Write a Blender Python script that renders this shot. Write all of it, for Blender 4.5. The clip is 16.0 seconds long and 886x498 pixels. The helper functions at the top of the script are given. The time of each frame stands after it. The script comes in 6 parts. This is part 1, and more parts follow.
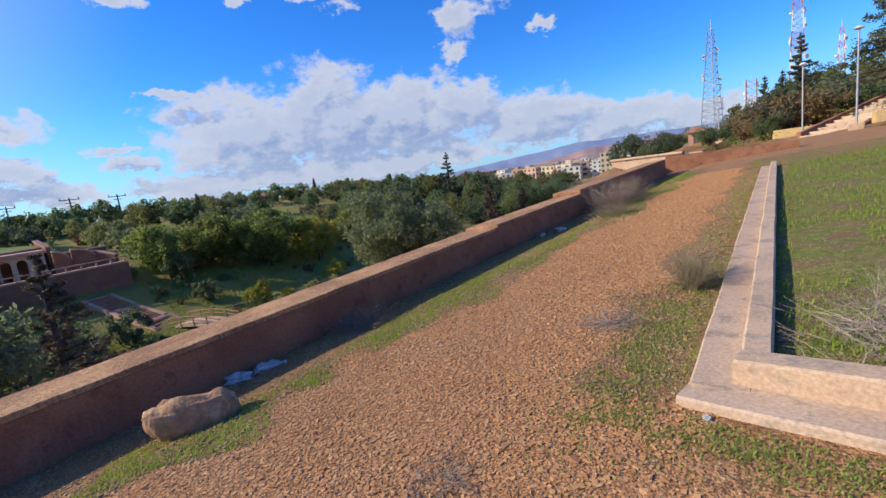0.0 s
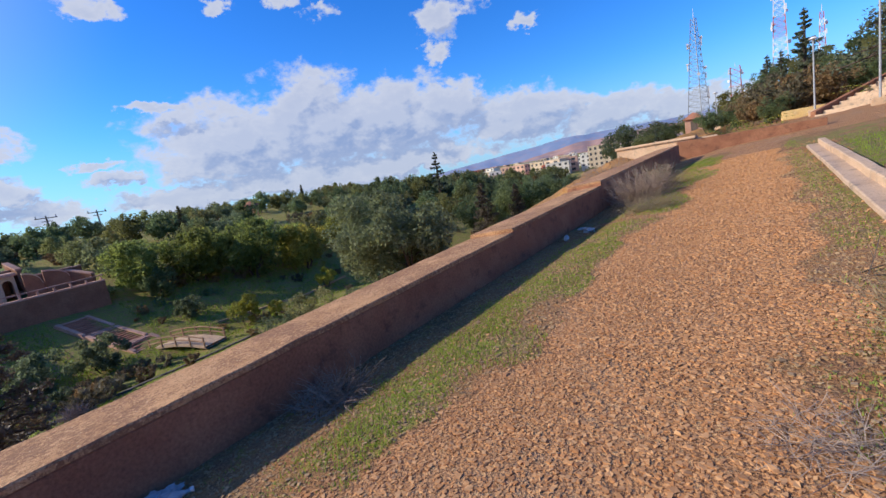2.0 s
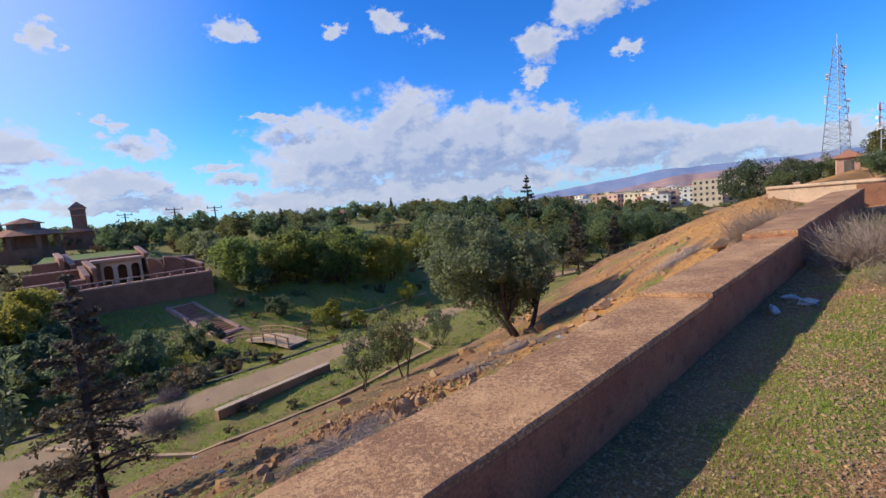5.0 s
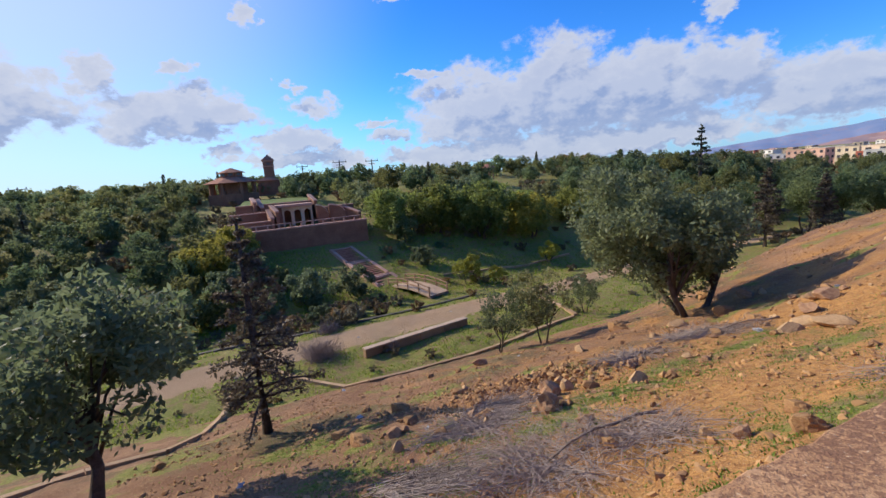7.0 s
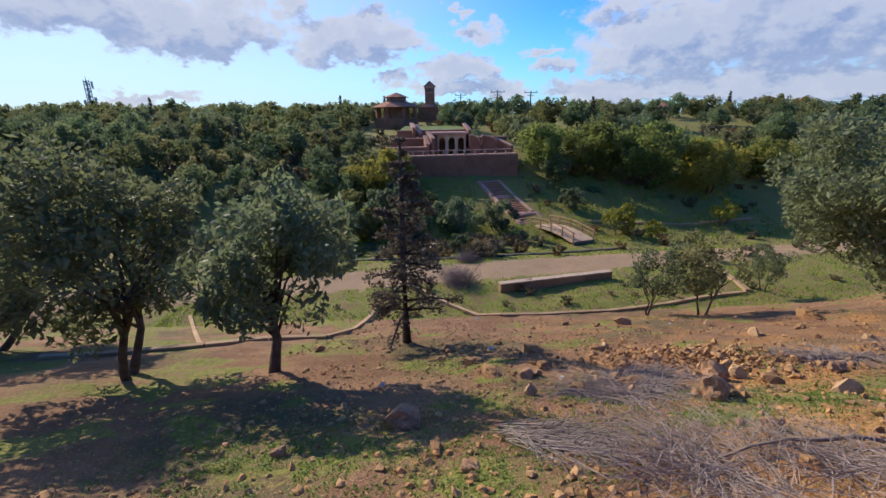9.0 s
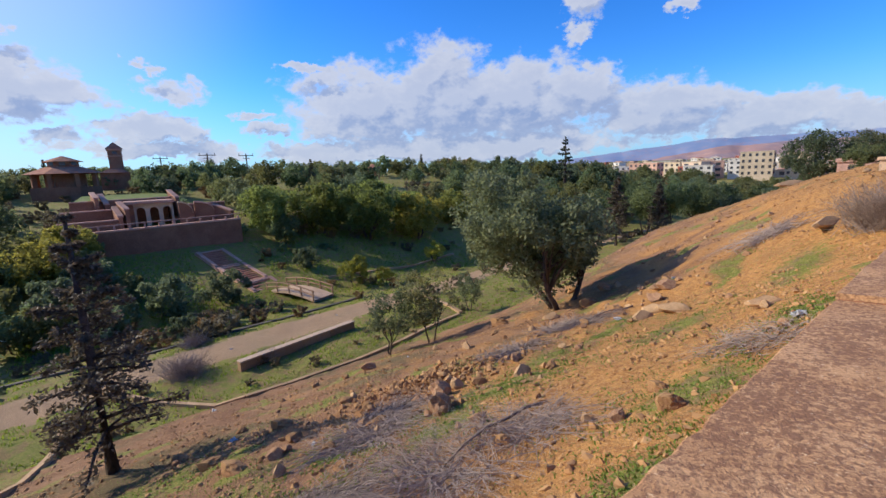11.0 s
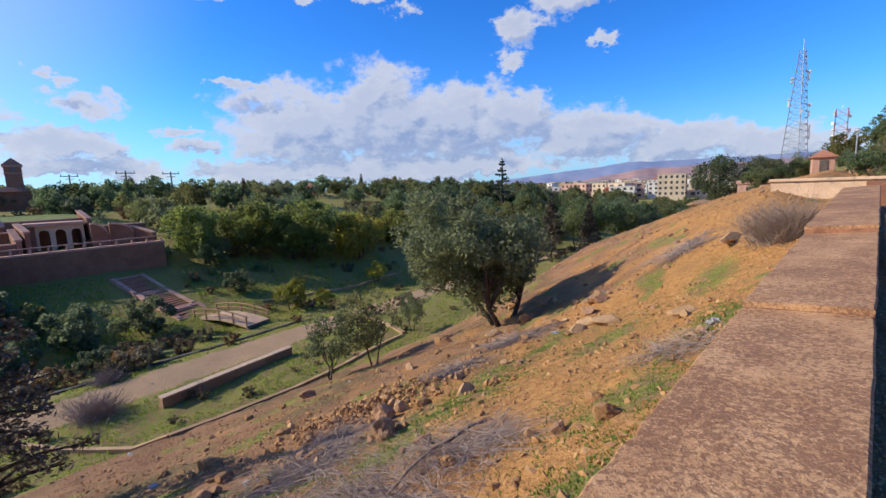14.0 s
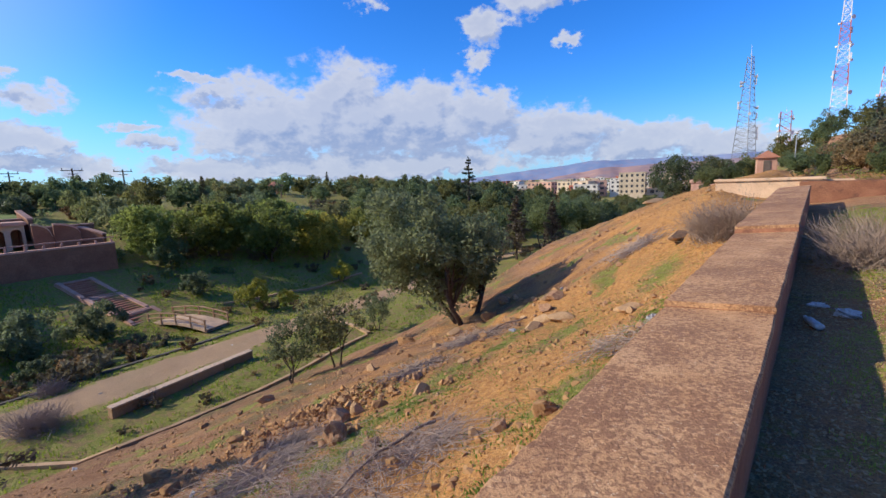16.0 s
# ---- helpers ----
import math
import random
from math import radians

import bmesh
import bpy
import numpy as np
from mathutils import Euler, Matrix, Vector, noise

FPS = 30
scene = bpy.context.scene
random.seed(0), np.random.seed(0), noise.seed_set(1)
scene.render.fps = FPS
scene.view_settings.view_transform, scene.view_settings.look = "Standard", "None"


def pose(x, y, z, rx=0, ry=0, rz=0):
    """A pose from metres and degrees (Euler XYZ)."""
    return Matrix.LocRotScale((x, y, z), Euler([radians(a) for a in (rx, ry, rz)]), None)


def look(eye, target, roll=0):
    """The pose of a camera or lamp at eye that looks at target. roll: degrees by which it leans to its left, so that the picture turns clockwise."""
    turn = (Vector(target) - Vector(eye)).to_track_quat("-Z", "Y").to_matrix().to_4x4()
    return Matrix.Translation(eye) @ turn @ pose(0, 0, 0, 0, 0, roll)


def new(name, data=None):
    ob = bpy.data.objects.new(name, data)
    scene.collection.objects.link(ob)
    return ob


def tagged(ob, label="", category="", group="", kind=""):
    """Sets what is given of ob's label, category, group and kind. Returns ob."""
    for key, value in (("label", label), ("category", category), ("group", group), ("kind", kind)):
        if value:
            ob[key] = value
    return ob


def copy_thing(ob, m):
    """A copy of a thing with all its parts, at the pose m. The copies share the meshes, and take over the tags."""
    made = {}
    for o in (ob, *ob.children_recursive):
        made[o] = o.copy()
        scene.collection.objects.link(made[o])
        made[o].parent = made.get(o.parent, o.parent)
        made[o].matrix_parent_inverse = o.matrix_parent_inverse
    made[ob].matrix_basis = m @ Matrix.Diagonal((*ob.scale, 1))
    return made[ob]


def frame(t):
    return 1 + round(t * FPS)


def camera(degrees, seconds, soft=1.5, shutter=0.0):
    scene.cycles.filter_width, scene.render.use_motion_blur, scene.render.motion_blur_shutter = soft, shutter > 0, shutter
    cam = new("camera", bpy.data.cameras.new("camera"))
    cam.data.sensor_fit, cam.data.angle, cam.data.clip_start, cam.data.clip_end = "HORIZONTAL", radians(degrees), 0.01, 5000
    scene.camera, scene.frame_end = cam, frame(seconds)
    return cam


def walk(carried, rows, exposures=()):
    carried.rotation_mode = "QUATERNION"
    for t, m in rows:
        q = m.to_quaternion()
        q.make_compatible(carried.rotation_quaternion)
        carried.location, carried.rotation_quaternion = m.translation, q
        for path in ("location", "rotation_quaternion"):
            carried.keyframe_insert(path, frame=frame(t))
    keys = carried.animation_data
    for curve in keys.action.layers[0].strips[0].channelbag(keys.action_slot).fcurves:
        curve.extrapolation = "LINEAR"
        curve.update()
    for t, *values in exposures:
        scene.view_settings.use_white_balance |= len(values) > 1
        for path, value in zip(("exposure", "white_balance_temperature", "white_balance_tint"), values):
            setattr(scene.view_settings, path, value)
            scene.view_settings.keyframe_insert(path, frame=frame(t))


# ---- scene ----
cam = camera(92.1, 16.0)
PATH = [
    (0, (4.176, 1.895, 1.898), (2.891, 3.394, 1.577), -7.4),
    (0.5, (3.901, 2.269, 1.879), (2.618, 3.769, 1.56), -9.6),
    (1, (3.578, 2.557, 1.844), (2.284, 4.049, 1.528), -9.6),
    (1.5, (3.265, 2.866, 1.824), (1.987, 4.369, 1.498), -9.9),
    (2, (2.97, 3.182, 1.818), (1.713, 4.704, 1.495), -9.9),
    (2.5, (2.658, 3.483, 1.813), (1.564, 5.132, 1.523), -8.0),
    (3, (2.463, 3.775, 1.821), (1.273, 5.361, 1.56), -11.9),
    (3.2, (2.38, 3.783, 1.794), (1.102, 5.306, 1.579), -9.0),
    (5.3, (1.394, 3.735, 2.034), (-0.18, 4.953, 1.842), -5.9),
    (5.5, (1.387, 3.836, 1.99), (-0.238, 4.98, 1.767), -6.6),
    (6, (0.925, 4.064, 1.931), (-0.745, 5.134, 1.670), -3.5),
    (6.5, (0.668, 4.171, 1.946), (-1.092, 5.079, 1.664), -3.3),
    (7, (0.197, 4.318, 1.929), (-1.642, 5.03, 1.595), -4.4),
    (7.5, (-0.057, 4.287, 1.859), (-1.971, 4.691, 1.444), -1.1),
    (8, (-0.218, 4.179, 1.838), (-2.139, 4.331, 1.304), 0.3),
    (8.2, (-0.272, 4.155, 1.833), (-2.181, 4.189, 1.238), -0.5),
    (10.3, (-0.219, 4.349, 1.788), (-2.093, 4.791, 1.25), -4.3),
    (10.5, (-0.173, 4.385, 1.82), (-1.98, 5.071, 1.306), -4.1),
    (11, (-0.054, 4.39, 1.874), (-1.634, 5.561, 1.514), -2.3),
    (11.5, (-0.014, 4.4, 1.905), (-1.516, 5.687, 1.61), -3.1),
    (12, (-0.025, 4.401, 1.902), (-1.507, 5.717, 1.634), -4.2),
    (12.5, (0.005, 4.386, 1.922), (-1.437, 5.752, 1.687), -4.0),
    (13, (0.004, 4.4, 1.924), (-1.434, 5.774, 1.71), -4.0),
    (13.5, (-0.012, 4.423, 1.901), (-1.429, 5.807, 1.626), -3.3),
    (14, (-0.057, 4.404, 1.872), (-1.469, 5.793, 1.591), -2.1),
    (14.5, (-0.044, 4.374, 1.876), (-1.453, 5.765, 1.589), -0.9),
    (15, (-0.035, 4.379, 1.882), (-1.517, 5.699, 1.63), -0.3),
    (15.5, (0.002, 4.414, 1.873), (-1.473, 5.735, 1.592), -0.1),
    (16, (0.16, 4.576, 1.921), (-1.145, 6.062, 1.626), -2.1),
]
walk(cam, [(t, look(eye, aim, roll)) for t, eye, aim, roll in PATH])


# ---- light: winter sun low over the valley, blue sky with a bank of cumulus ----
SUN_AZ, SUN_EL = 131.0, 27.5          # degrees left of +y, degrees up
to_sun = Vector((-math.sin(radians(SUN_AZ)) * math.cos(radians(SUN_EL)), math.cos(radians(SUN_AZ)) * math.cos(radians(SUN_EL)), math.sin(radians(SUN_EL))))
sun = new("sun", bpy.data.lights.new("sun", "SUN"))
sun.data.energy, sun.data.angle, sun.data.color = 5.4, radians(0.6), (1.0, 0.90, 0.75)
sun.matrix_world = look((0, 0, 30), Vector((0, 0, 30)) - to_sun)


class Nodes:
    """Short hand for building a node tree."""

    def __init__(self, tree):
        self.tree = tree
        tree.nodes.clear()

    def add(self, kind, inputs=(), **props):
        n = self.tree.nodes.new(kind)
        for k, v in props.items():
            setattr(n, k, v)
        for k, v in dict(inputs).items():
            if isinstance(v, bpy.types.NodeSocket):
                self.tree.links.new(v, n.inputs[k])
            else:
                n.inputs[k].default_value = v
        return n

    def math(self, op, a, b=0.0, c=0.0, clamp=False):
        return self.add("ShaderNodeMath", {0: a, 1: b, 2: c}, operation=op, use_clamp=clamp).outputs[0]

    def mix(self, f, a, b, blend="MIX"):
        n = self.add("ShaderNodeMix", {0: f, 6: a, 7: b}, data_type="RGBA", blend_type=blend)
        return n.outputs[2]

    def noise(self, vec, scale, detail=4.0, rough=0.55, dist=0.0):
        return self.add("ShaderNodeTexNoise", {"Vector": vec, "Scale": scale, "Detail": detail, "Roughness": rough, "Distortion": dist}).outputs[0]

    def step(self, v, lo, hi):
        return self.add("ShaderNodeMapRange", {0: v, 1: lo, 2: hi}, interpolation_type="SMOOTHSTEP").outputs[0]


world = bpy.data.worlds.new("sky")
scene.world = world
world.use_nodes = True
w = Nodes(world.node_tree)
sky = w.add("ShaderNodeTexSky", sky_type="NISHITA", sun_disc=False, sun_elevation=radians(SUN_EL), sun_rotation=radians(-SUN_AZ), altitude=500.0, air_density=1.0, dust_density=0.4, ozone_density=2.5).outputs[0]
sky = w.add("ShaderNodeHueSaturation", {"Hue": 0.503, "Saturation": 1.33, "Value": 1.46, "Color": sky}).outputs[0]
sky = w.mix(1.0, sky, (0.60, 1.06, 1.60, 1), "MULTIPLY")
way = w.add("ShaderNodeTexCoord").outputs["Generated"]
sx, sy, sz = w.add("ShaderNodeSeparateXYZ", {0: way}).outputs
az = w.math("MULTIPLY", w.math("ARCTAN2", w.math("MULTIPLY", sx, -1.0), sy), 57.2958)
el = w.math("MULTIPLY", w.math("ARCSINE", sz), 57.2958)
# clouds as heaps: azimuth, height of the base, half width, rise above the base, drop below it
HEAPS = [(62, 7.0, 11.5, 6.6, 3.4), (53, 8.0, 9, 7.8, 4.2), (43, 8.0, 10, 5.6, 5.0), (35, 8.6, 5.5, 3.4, 3.4), (27, 5.4, 8.5, 4.4, 3.4), (17, 4.0, 9, 3.0, 2.2), (8, 3.4, 8, 2.2, 2.0),
         (50, 2.6, 24, 2.6, 1.6), (66, 2.2, 8, 2.0, 1.4), (36.5, 15.0, 2.4, 1.6, 1.6), (35, 18.5, 3.4, 2.6, 2.6), (30, 21.5, 4.6, 3.0, 2.8), (23.5, 22.5, 4.5, 3.0, 2.0), (25.3, 16.4, 2.4, 1.4, 1.1),
         (49, 21.6, 3.0, 1.0, 1.4), (54, 23.0, 2.6, 1.6, 1.2), (61.6, 22.4, 2.2, 1.0, 0.9), (73, 22.0, 3.4, 1.6, 1.2), (69.5, 12.6, 3.6, 0.8, 0.8), (75.5, 7.1, 2.8, 0.9, 0.8), (74.6, 5.3, 3.2, 1.1, 0.9), (69, 3.0, 7, 1.6, 1.3),
         (83.5, 9.6, 4.2, 2.0, 1.5), (86, 12.0, 2.0, 0.9, 0.9), (93, 9.0, 4.0, 2.0, 1.8), (86, 5.4, 6.0, 2.2, 1.4), (87, 3.6, 9.0, 1.0, 1.0), (80, 2.8, 5.0, 1.2, 1.0), (94, 4.6, 4.0, 1.0, 0.9), (99, 8.6, 8.5, 3.8, 2.8), (105, 12.5, 3.0, 3.0, 2.4),
         (98, 13.7, 2.2, 1.0, 0.9), (90.4, 19.5, 1.6, 1.8, 1.8), (117, 9.0, 10.5, 5.5, 3.0), (127, 10.5, 10, 5, 3.0), (117, 8.0, 4.5, 2.4, 2.0), (121, 2.4, 6.0, 0.7, 0.7), (150, 14, 26, 8, 6), (-60, 12, 25, 6, 4), (-120, 9, 35, 6, 4), (95, 30, 8, 4, 3)]
spot = w.add("ShaderNodeCombineXYZ", {0: w.math("MULTIPLY", az, 0.062), 1: w.math("MULTIPLY", el, 0.088), 2: 0.3}).outputs[0]


def torn(seed, scale, detail, amount):
    """Degrees by which turbulent air drags the clouds aside."""
    at = w.add("ShaderNodeVectorMath", {0: spot, 1: (seed, seed * 0.7, 0.0)}).outputs[0]
    return w.math("MULTIPLY", w.math("SUBTRACT", w.noise(at, scale, detail, 0.62), 0.5), amount)


az_t = w.math("ADD", az, w.math("ADD", torn(3.1, 3.0, 2.0, 7.0), torn(7.7, 13.0, 6.0, 4.0)))
el_t = w.math("ADD", el, w.math("ADD", torn(5.3, 3.0, 2.0, 3.4), torn(9.9, 13.0, 6.0, 2.6)))


def heaps(dx, dy):
    """How deep inside a heap of cloud the view lies, seen dx degrees aside and dy higher."""
    best = None
    for a, e, ra, up, down in HEAPS:
        u = w.math("DIVIDE", w.math("ADD", az_t, dx - a), ra)
        v = w.math("ADD", el_t, dy - e)
        v = w.math("MAXIMUM", w.math("DIVIDE", v, up), w.math("DIVIDE", v, -down))
        d = w.math("SUBTRACT", 1.0 if ra > 5 else 0.75, w.math("ADD", w.math("MULTIPLY", u, u), w.math("MULTIPLY", v, v)))
        best = d if best is None else w.math("SMOOTH_MAX", best, d, 0.25)
    return w.math("MAXIMUM", best, -1.5)


def billow(dx, dy, detail):
    """Relief inside the clouds: torn vapour over round puffs."""
    at = w.add("ShaderNodeVectorMath", {0: spot, 1: (dx * 0.062, dy * 0.088, 0.0)}).outputs[0]
    vapour = w.math("SUBTRACT", w.noise(at, 5.5, detail, 0.6, 0.25), 0.5)
    puff = w.math("SUBTRACT", 0.45, w.add("ShaderNodeTexVoronoi", {"Vector": at, "Scale": 6.0, "Detail": 2.5, "Roughness": 0.6, "Lacunarity": 2.3, "Smoothness": 0.6}, feature="SMOOTH_F1", normalize=True).outputs[0])
    return w.math("ADD", w.math("MULTIPLY", vapour, 2.0), w.math("MULTIPLY", puff, 0.6))


thick = w.math("ADD", heaps(0.0, 0.0), billow(0.0, 0.0, 9.0))
sunward = w.math("ADD", heaps(1.6, 2.2), billow(1.2, 1.8, 3.5))
haze = w.step(el, 11.0, -1.0)
alpha = w.step(thick, -0.05, 0.62)
deep = w.step(thick, 0.3, 1.25)
grey = w.math("ADD", w.math("MULTIPLY", w.step(w.math("SUBTRACT", sunward, thick), -0.35, 0.45), 0.75), w.math("MULTIPLY", deep, 0.35), clamp=True)
grey = w.math("MULTIPLY", grey, w.step(thick, 0.1, 0.55))
cloud = w.mix(grey, (6.3, 6.7, 7.9, 1), (2.9, 3.8, 6.2, 1))
toward = w.add("ShaderNodeVectorMath", {0: way, 1: tuple(to_sun)}, operation="DOT_PRODUCT").outputs["Value"]
sky = w.mix(w.math("MULTIPLY", haze, 0.6), sky, (3.2, 4.9, 8.6, 1))
sky = w.mix(w.math("MULTIPLY", w.step(toward, 0.55, 1.0), 0.75), sky, (6.6, 7.4, 8.6, 1))
sky = w.mix(w.math("MULTIPLY", alpha, 0.94), sky, cloud)
w.add("ShaderNodeOutputWorld", {0: w.add("ShaderNodeBackground", {0: sky, 1: 0.10}).outputs[0]})
scene.view_settings.exposure = 0.0


# ---- materials ----
def material(name):
    m = bpy.data.materials.new(name)
    m.use_nodes = True
    return m, Nodes(m.node_tree)


def surface(n, colour, rough=0.85, bump=None, strength=0.3, dist=0.02, metal=0.0, spec=0.3):
    ins = {"Base Color": colour, "Roughness": rough, "Metallic": metal, "Specular IOR Level": spec}
    if bump is not None:
        ins["Normal"] = n.add("ShaderNodeBump", {"Height": bump, "Strength": strength, "Distance": dist}).outputs[0]
    n.add("ShaderNodeOutputMaterial", {0: n.add("ShaderNodeBsdfPrincipled", ins).outputs[0]})


def plain(name, a, b, scale=3.0, fine=60.0, rough=0.85, strength=0.3, dist=0.01, metal=0.0, c=None, spec=0.3):
    """A weathered surface: two tones in patches, a third in stains, fine grain in tone and relief."""
    m, n = material(name)
    p = n.add("ShaderNodeTexCoord").outputs["Object"]
    big = n.step(n.noise(p, scale, 5.0, 0.6, 0.4), 0.35, 0.65)
    grain = n.noise(p, fine, 3.0, 0.6)
    col = n.mix(big, (*a, 1), (*b, 1))
    if c:
        col = n.mix(n.math("MULTIPLY", n.step(n.noise(p, scale * 2.7, 6.0, 0.65), 0.52, 0.68), 0.8), col, (*c, 1))
    col = n.mix(0.55, col, n.add("ShaderNodeCombineColor", {0: grain, 1: grain, 2: grain}).outputs[0], "OVERLAY")
    tone = n.math("ADD", n.math("MULTIPLY", n.add("ShaderNodeObjectInfo").outputs["Random"], 0.25), 0.87)
    col = n.mix(1.0, col, n.add("ShaderNodeCombineColor", {0: tone, 1: tone, 2: tone}).outputs[0], "MULTIPLY")
    surface(n, col, rough, n.math("ADD", grain, n.math("MULTIPLY", big, 0.6)), strength, dist, metal, spec)
    return m


def leafy(name, a, b, dark, rough=0.6, clear=0.35, vary=0.0):
    """Leaves: tone differs leaf by leaf, a little light shines through."""
    m, n = material(name)
    r = n.add("ShaderNodeNewGeometry").outputs["Random Per Island"]
    tree = n.add("ShaderNodeObjectInfo").outputs["Random"]
    col = n.mix(r, (*a, 1), (*b, 1))
    col = n.mix(n.math("MULTIPLY", n.step(r, 0.55, 0.9), 0.7), col, (*dark, 1))
    col = n.mix(n.step(n.math("FRACT", n.math("MULTIPLY", tree, 7.3)), 0.3, 1.0 + 9.0 * (vary == 0)), col, n.mix(1.0, col, (1.35, 1.0, 0.75, 1), "MULTIPLY"))
    tone = n.math("ADD", n.math("MULTIPLY", tree, 0.6 if vary else 0.2), 0.78 if vary else 0.9)
    col = n.mix(1.0, col, n.add("ShaderNodeCombineColor", {0: tone, 1: tone, 2: n.math("MULTIPLY", tone, 0.95)}).outputs[0], "MULTIPLY")
    body = n.add("ShaderNodeBsdfPrincipled", {"Base Color": col, "Roughness": rough, "Specular IOR Level": 0.35}).outputs[0]
    thru = n.add("ShaderNodeBsdfTranslucent", {0: col}).outputs[0]
    n.add("ShaderNodeOutputMaterial", {0: n.add("ShaderNodeMixShader", {0: clear, 1: body, 2: thru}).outputs[0]})
    return m


M_OLIVE = leafy("olive_leaf", (0.123, 0.160, 0.080), (0.246, 0.290, 0.174), (0.072, 0.102, 0.051), clear=0.55, vary=1.0)
M_GREEN = leafy("green_leaf", (0.20, 0.245, 0.065), (0.32, 0.37, 0.105), (0.12, 0.155, 0.045), clear=0.6, vary=1.0)
M_DARK = leafy("dark_leaf", (0.12, 0.165, 0.080), (0.22, 0.275, 0.13), (0.07, 0.105, 0.05), clear=0.6, vary=1.0)
M_FIR = leafy("needles", (0.093, 0.115, 0.074), (0.177, 0.189, 0.115), (0.062, 0.074, 0.046), vary=1.0)
M_BRONZE = leafy("bronze_needles", (0.125, 0.100, 0.075), (0.184, 0.141, 0.100), (0.067, 0.059, 0.041))
M_GRASS = leafy("grass_blade", (0.22, 0.32, 0.03), (0.38, 0.44, 0.06), (0.14, 0.21, 0.02), clear=0.45)
M_WEED = leafy("weed_leaf", (0.15, 0.22, 0.03), (0.25, 0.32, 0.06), (0.08, 0.13, 0.02), clear=0.4)
M_STRAW = leafy("straw", (0.30, 0.24, 0.15), (0.42, 0.35, 0.24), (0.16, 0.13, 0.09))
M_TWIG = leafy("dry_twig", (0.300, 0.225, 0.195), (0.44, 0.345, 0.30), (0.143, 0.111, 0.098), clear=0.0)
M_HEATH = leafy("dead_heath", (0.24, 0.17, 0.135), (0.39, 0.29, 0.235), (0.13, 0.09, 0.072), clear=0.0)
M_YELLOW = plain("yellow_plaster", (0.66, 0.47, 0.20), (0.56, 0.38, 0.16), 0.9, 20.0, 0.92, 0.3, 0.01, c=(0.50, 0.40, 0.26))
M_LIME = leafy("lime_leaf", (0.232, 0.275, 0.043), (0.348, 0.392, 0.072), (0.131, 0.160, 0.029), vary=1.0)
M_BARK = plain("bark", (0.07, 0.05, 0.04), (0.12, 0.09, 0.07), 4.0, 30.0, 0.95, 0.8, 0.03)
M_WALL = plain("wall_render", (0.27, 0.115, 0.065), (0.36, 0.165, 0.092), 1.6, 45.0, 0.92, 0.5, 0.012, c=(0.16, 0.075, 0.05))
M_CAP, n = material("cap_concrete")
p = n.add("ShaderNodeNewGeometry").outputs["Position"]
zone, mottle, grain = n.noise(p, 1.3, 4.0, 0.6), n.noise(p, 34.0, 6.0, 0.68, 0.6), n.noise(p, 90.0, 3.0, 0.6)
col = n.mix(n.step(n.noise(p, 4.0, 5.0, 0.6), 0.35, 0.65), (0.57, 0.325, 0.16, 1), (0.46, 0.245, 0.115, 1))
stain = n.math("MULTIPLY", n.step(n.math("ADD", mottle, n.math("MULTIPLY", n.math("SUBTRACT", zone, 0.5), 0.6)), 0.42, 0.57), 0.76)
col = n.mix(stain, col, (0.20, 0.092, 0.052, 1))
col = n.mix(n.step(n.noise(p, 45.0, 4.0, 0.7), 0.62, 0.7), col, (0.60, 0.42, 0.255, 1))
col = n.mix(0.5, col, n.add("ShaderNodeCombineColor", {0: grain, 1: grain, 2: grain}).outputs[0], "OVERLAY")
surface(n, col, 0.93, n.math("ADD", grain, n.math("MULTIPLY", mottle, 1.5)), 0.6, 0.012)
M_EDGE = plain("ochre_edging", (0.46, 0.30, 0.17), (0.38, 0.24, 0.13), 1.5, 40.0, 0.92, 0.35, 0.008)
M_SCRUB = leafy("scrub_leaf", (0.15, 0.125, 0.075), (0.24, 0.20, 0.12), (0.08, 0.07, 0.045), vary=1.0)
M_KERB = plain("kerb_concrete", (0.63, 0.44, 0.29), (0.53, 0.36, 0.235), 1.5, 60.0, 0.9, 0.35, 0.006, c=(0.33, 0.26, 0.20))
M_FOOT = plain("footing_concrete", (0.50, 0.35, 0.24), (0.56, 0.40, 0.28), 2.0, 60.0, 0.9, 0.35, 0.006, c=(0.26, 0.21, 0.17))
M_ROCK = plain("soil_rock", (0.42, 0.24, 0.13), (0.30, 0.16, 0.09), 3.0, 25.0, 0.95, 0.7, 0.02, c=(0.48, 0.34, 0.20))
M_CLOD = plain("earth_clod", (0.40, 0.23, 0.10), (0.30, 0.15, 0.07), 2.0, 25.0, 0.97, 0.7, 0.02)
M_PALE = plain("pale_stone", (0.50, 0.32, 0.17), (0.42, 0.26, 0.135), 3.0, 25.0, 0.95, 0.6, 0.02)
M_ADOBE = plain("ochre_masonry", (0.245, 0.116, 0.068), (0.299, 0.150, 0.088), 0.8, 12.0, 0.95, 0.4, 0.02)
M_TILE = plain("roof_tile", (0.32, 0.13, 0.08), (0.42, 0.19, 0.11), 1.2, 20.0, 0.9, 0.6, 0.03)
M_BUFF = plain("buff_plaster", (0.60, 0.48, 0.32), (0.52, 0.40, 0.26), 0.7, 20.0, 0.92, 0.2, 0.01)
M_PINK = plain("pink_coping", (0.55, 0.33, 0.24), (0.48, 0.27, 0.19), 1.0, 30.0, 0.92, 0.3, 0.01)
M_WOOD = plain("weathered_wood", (0.36, 0.22, 0.13), (0.28, 0.16, 0.09), 2.0, 40.0, 0.85, 0.3, 0.01)
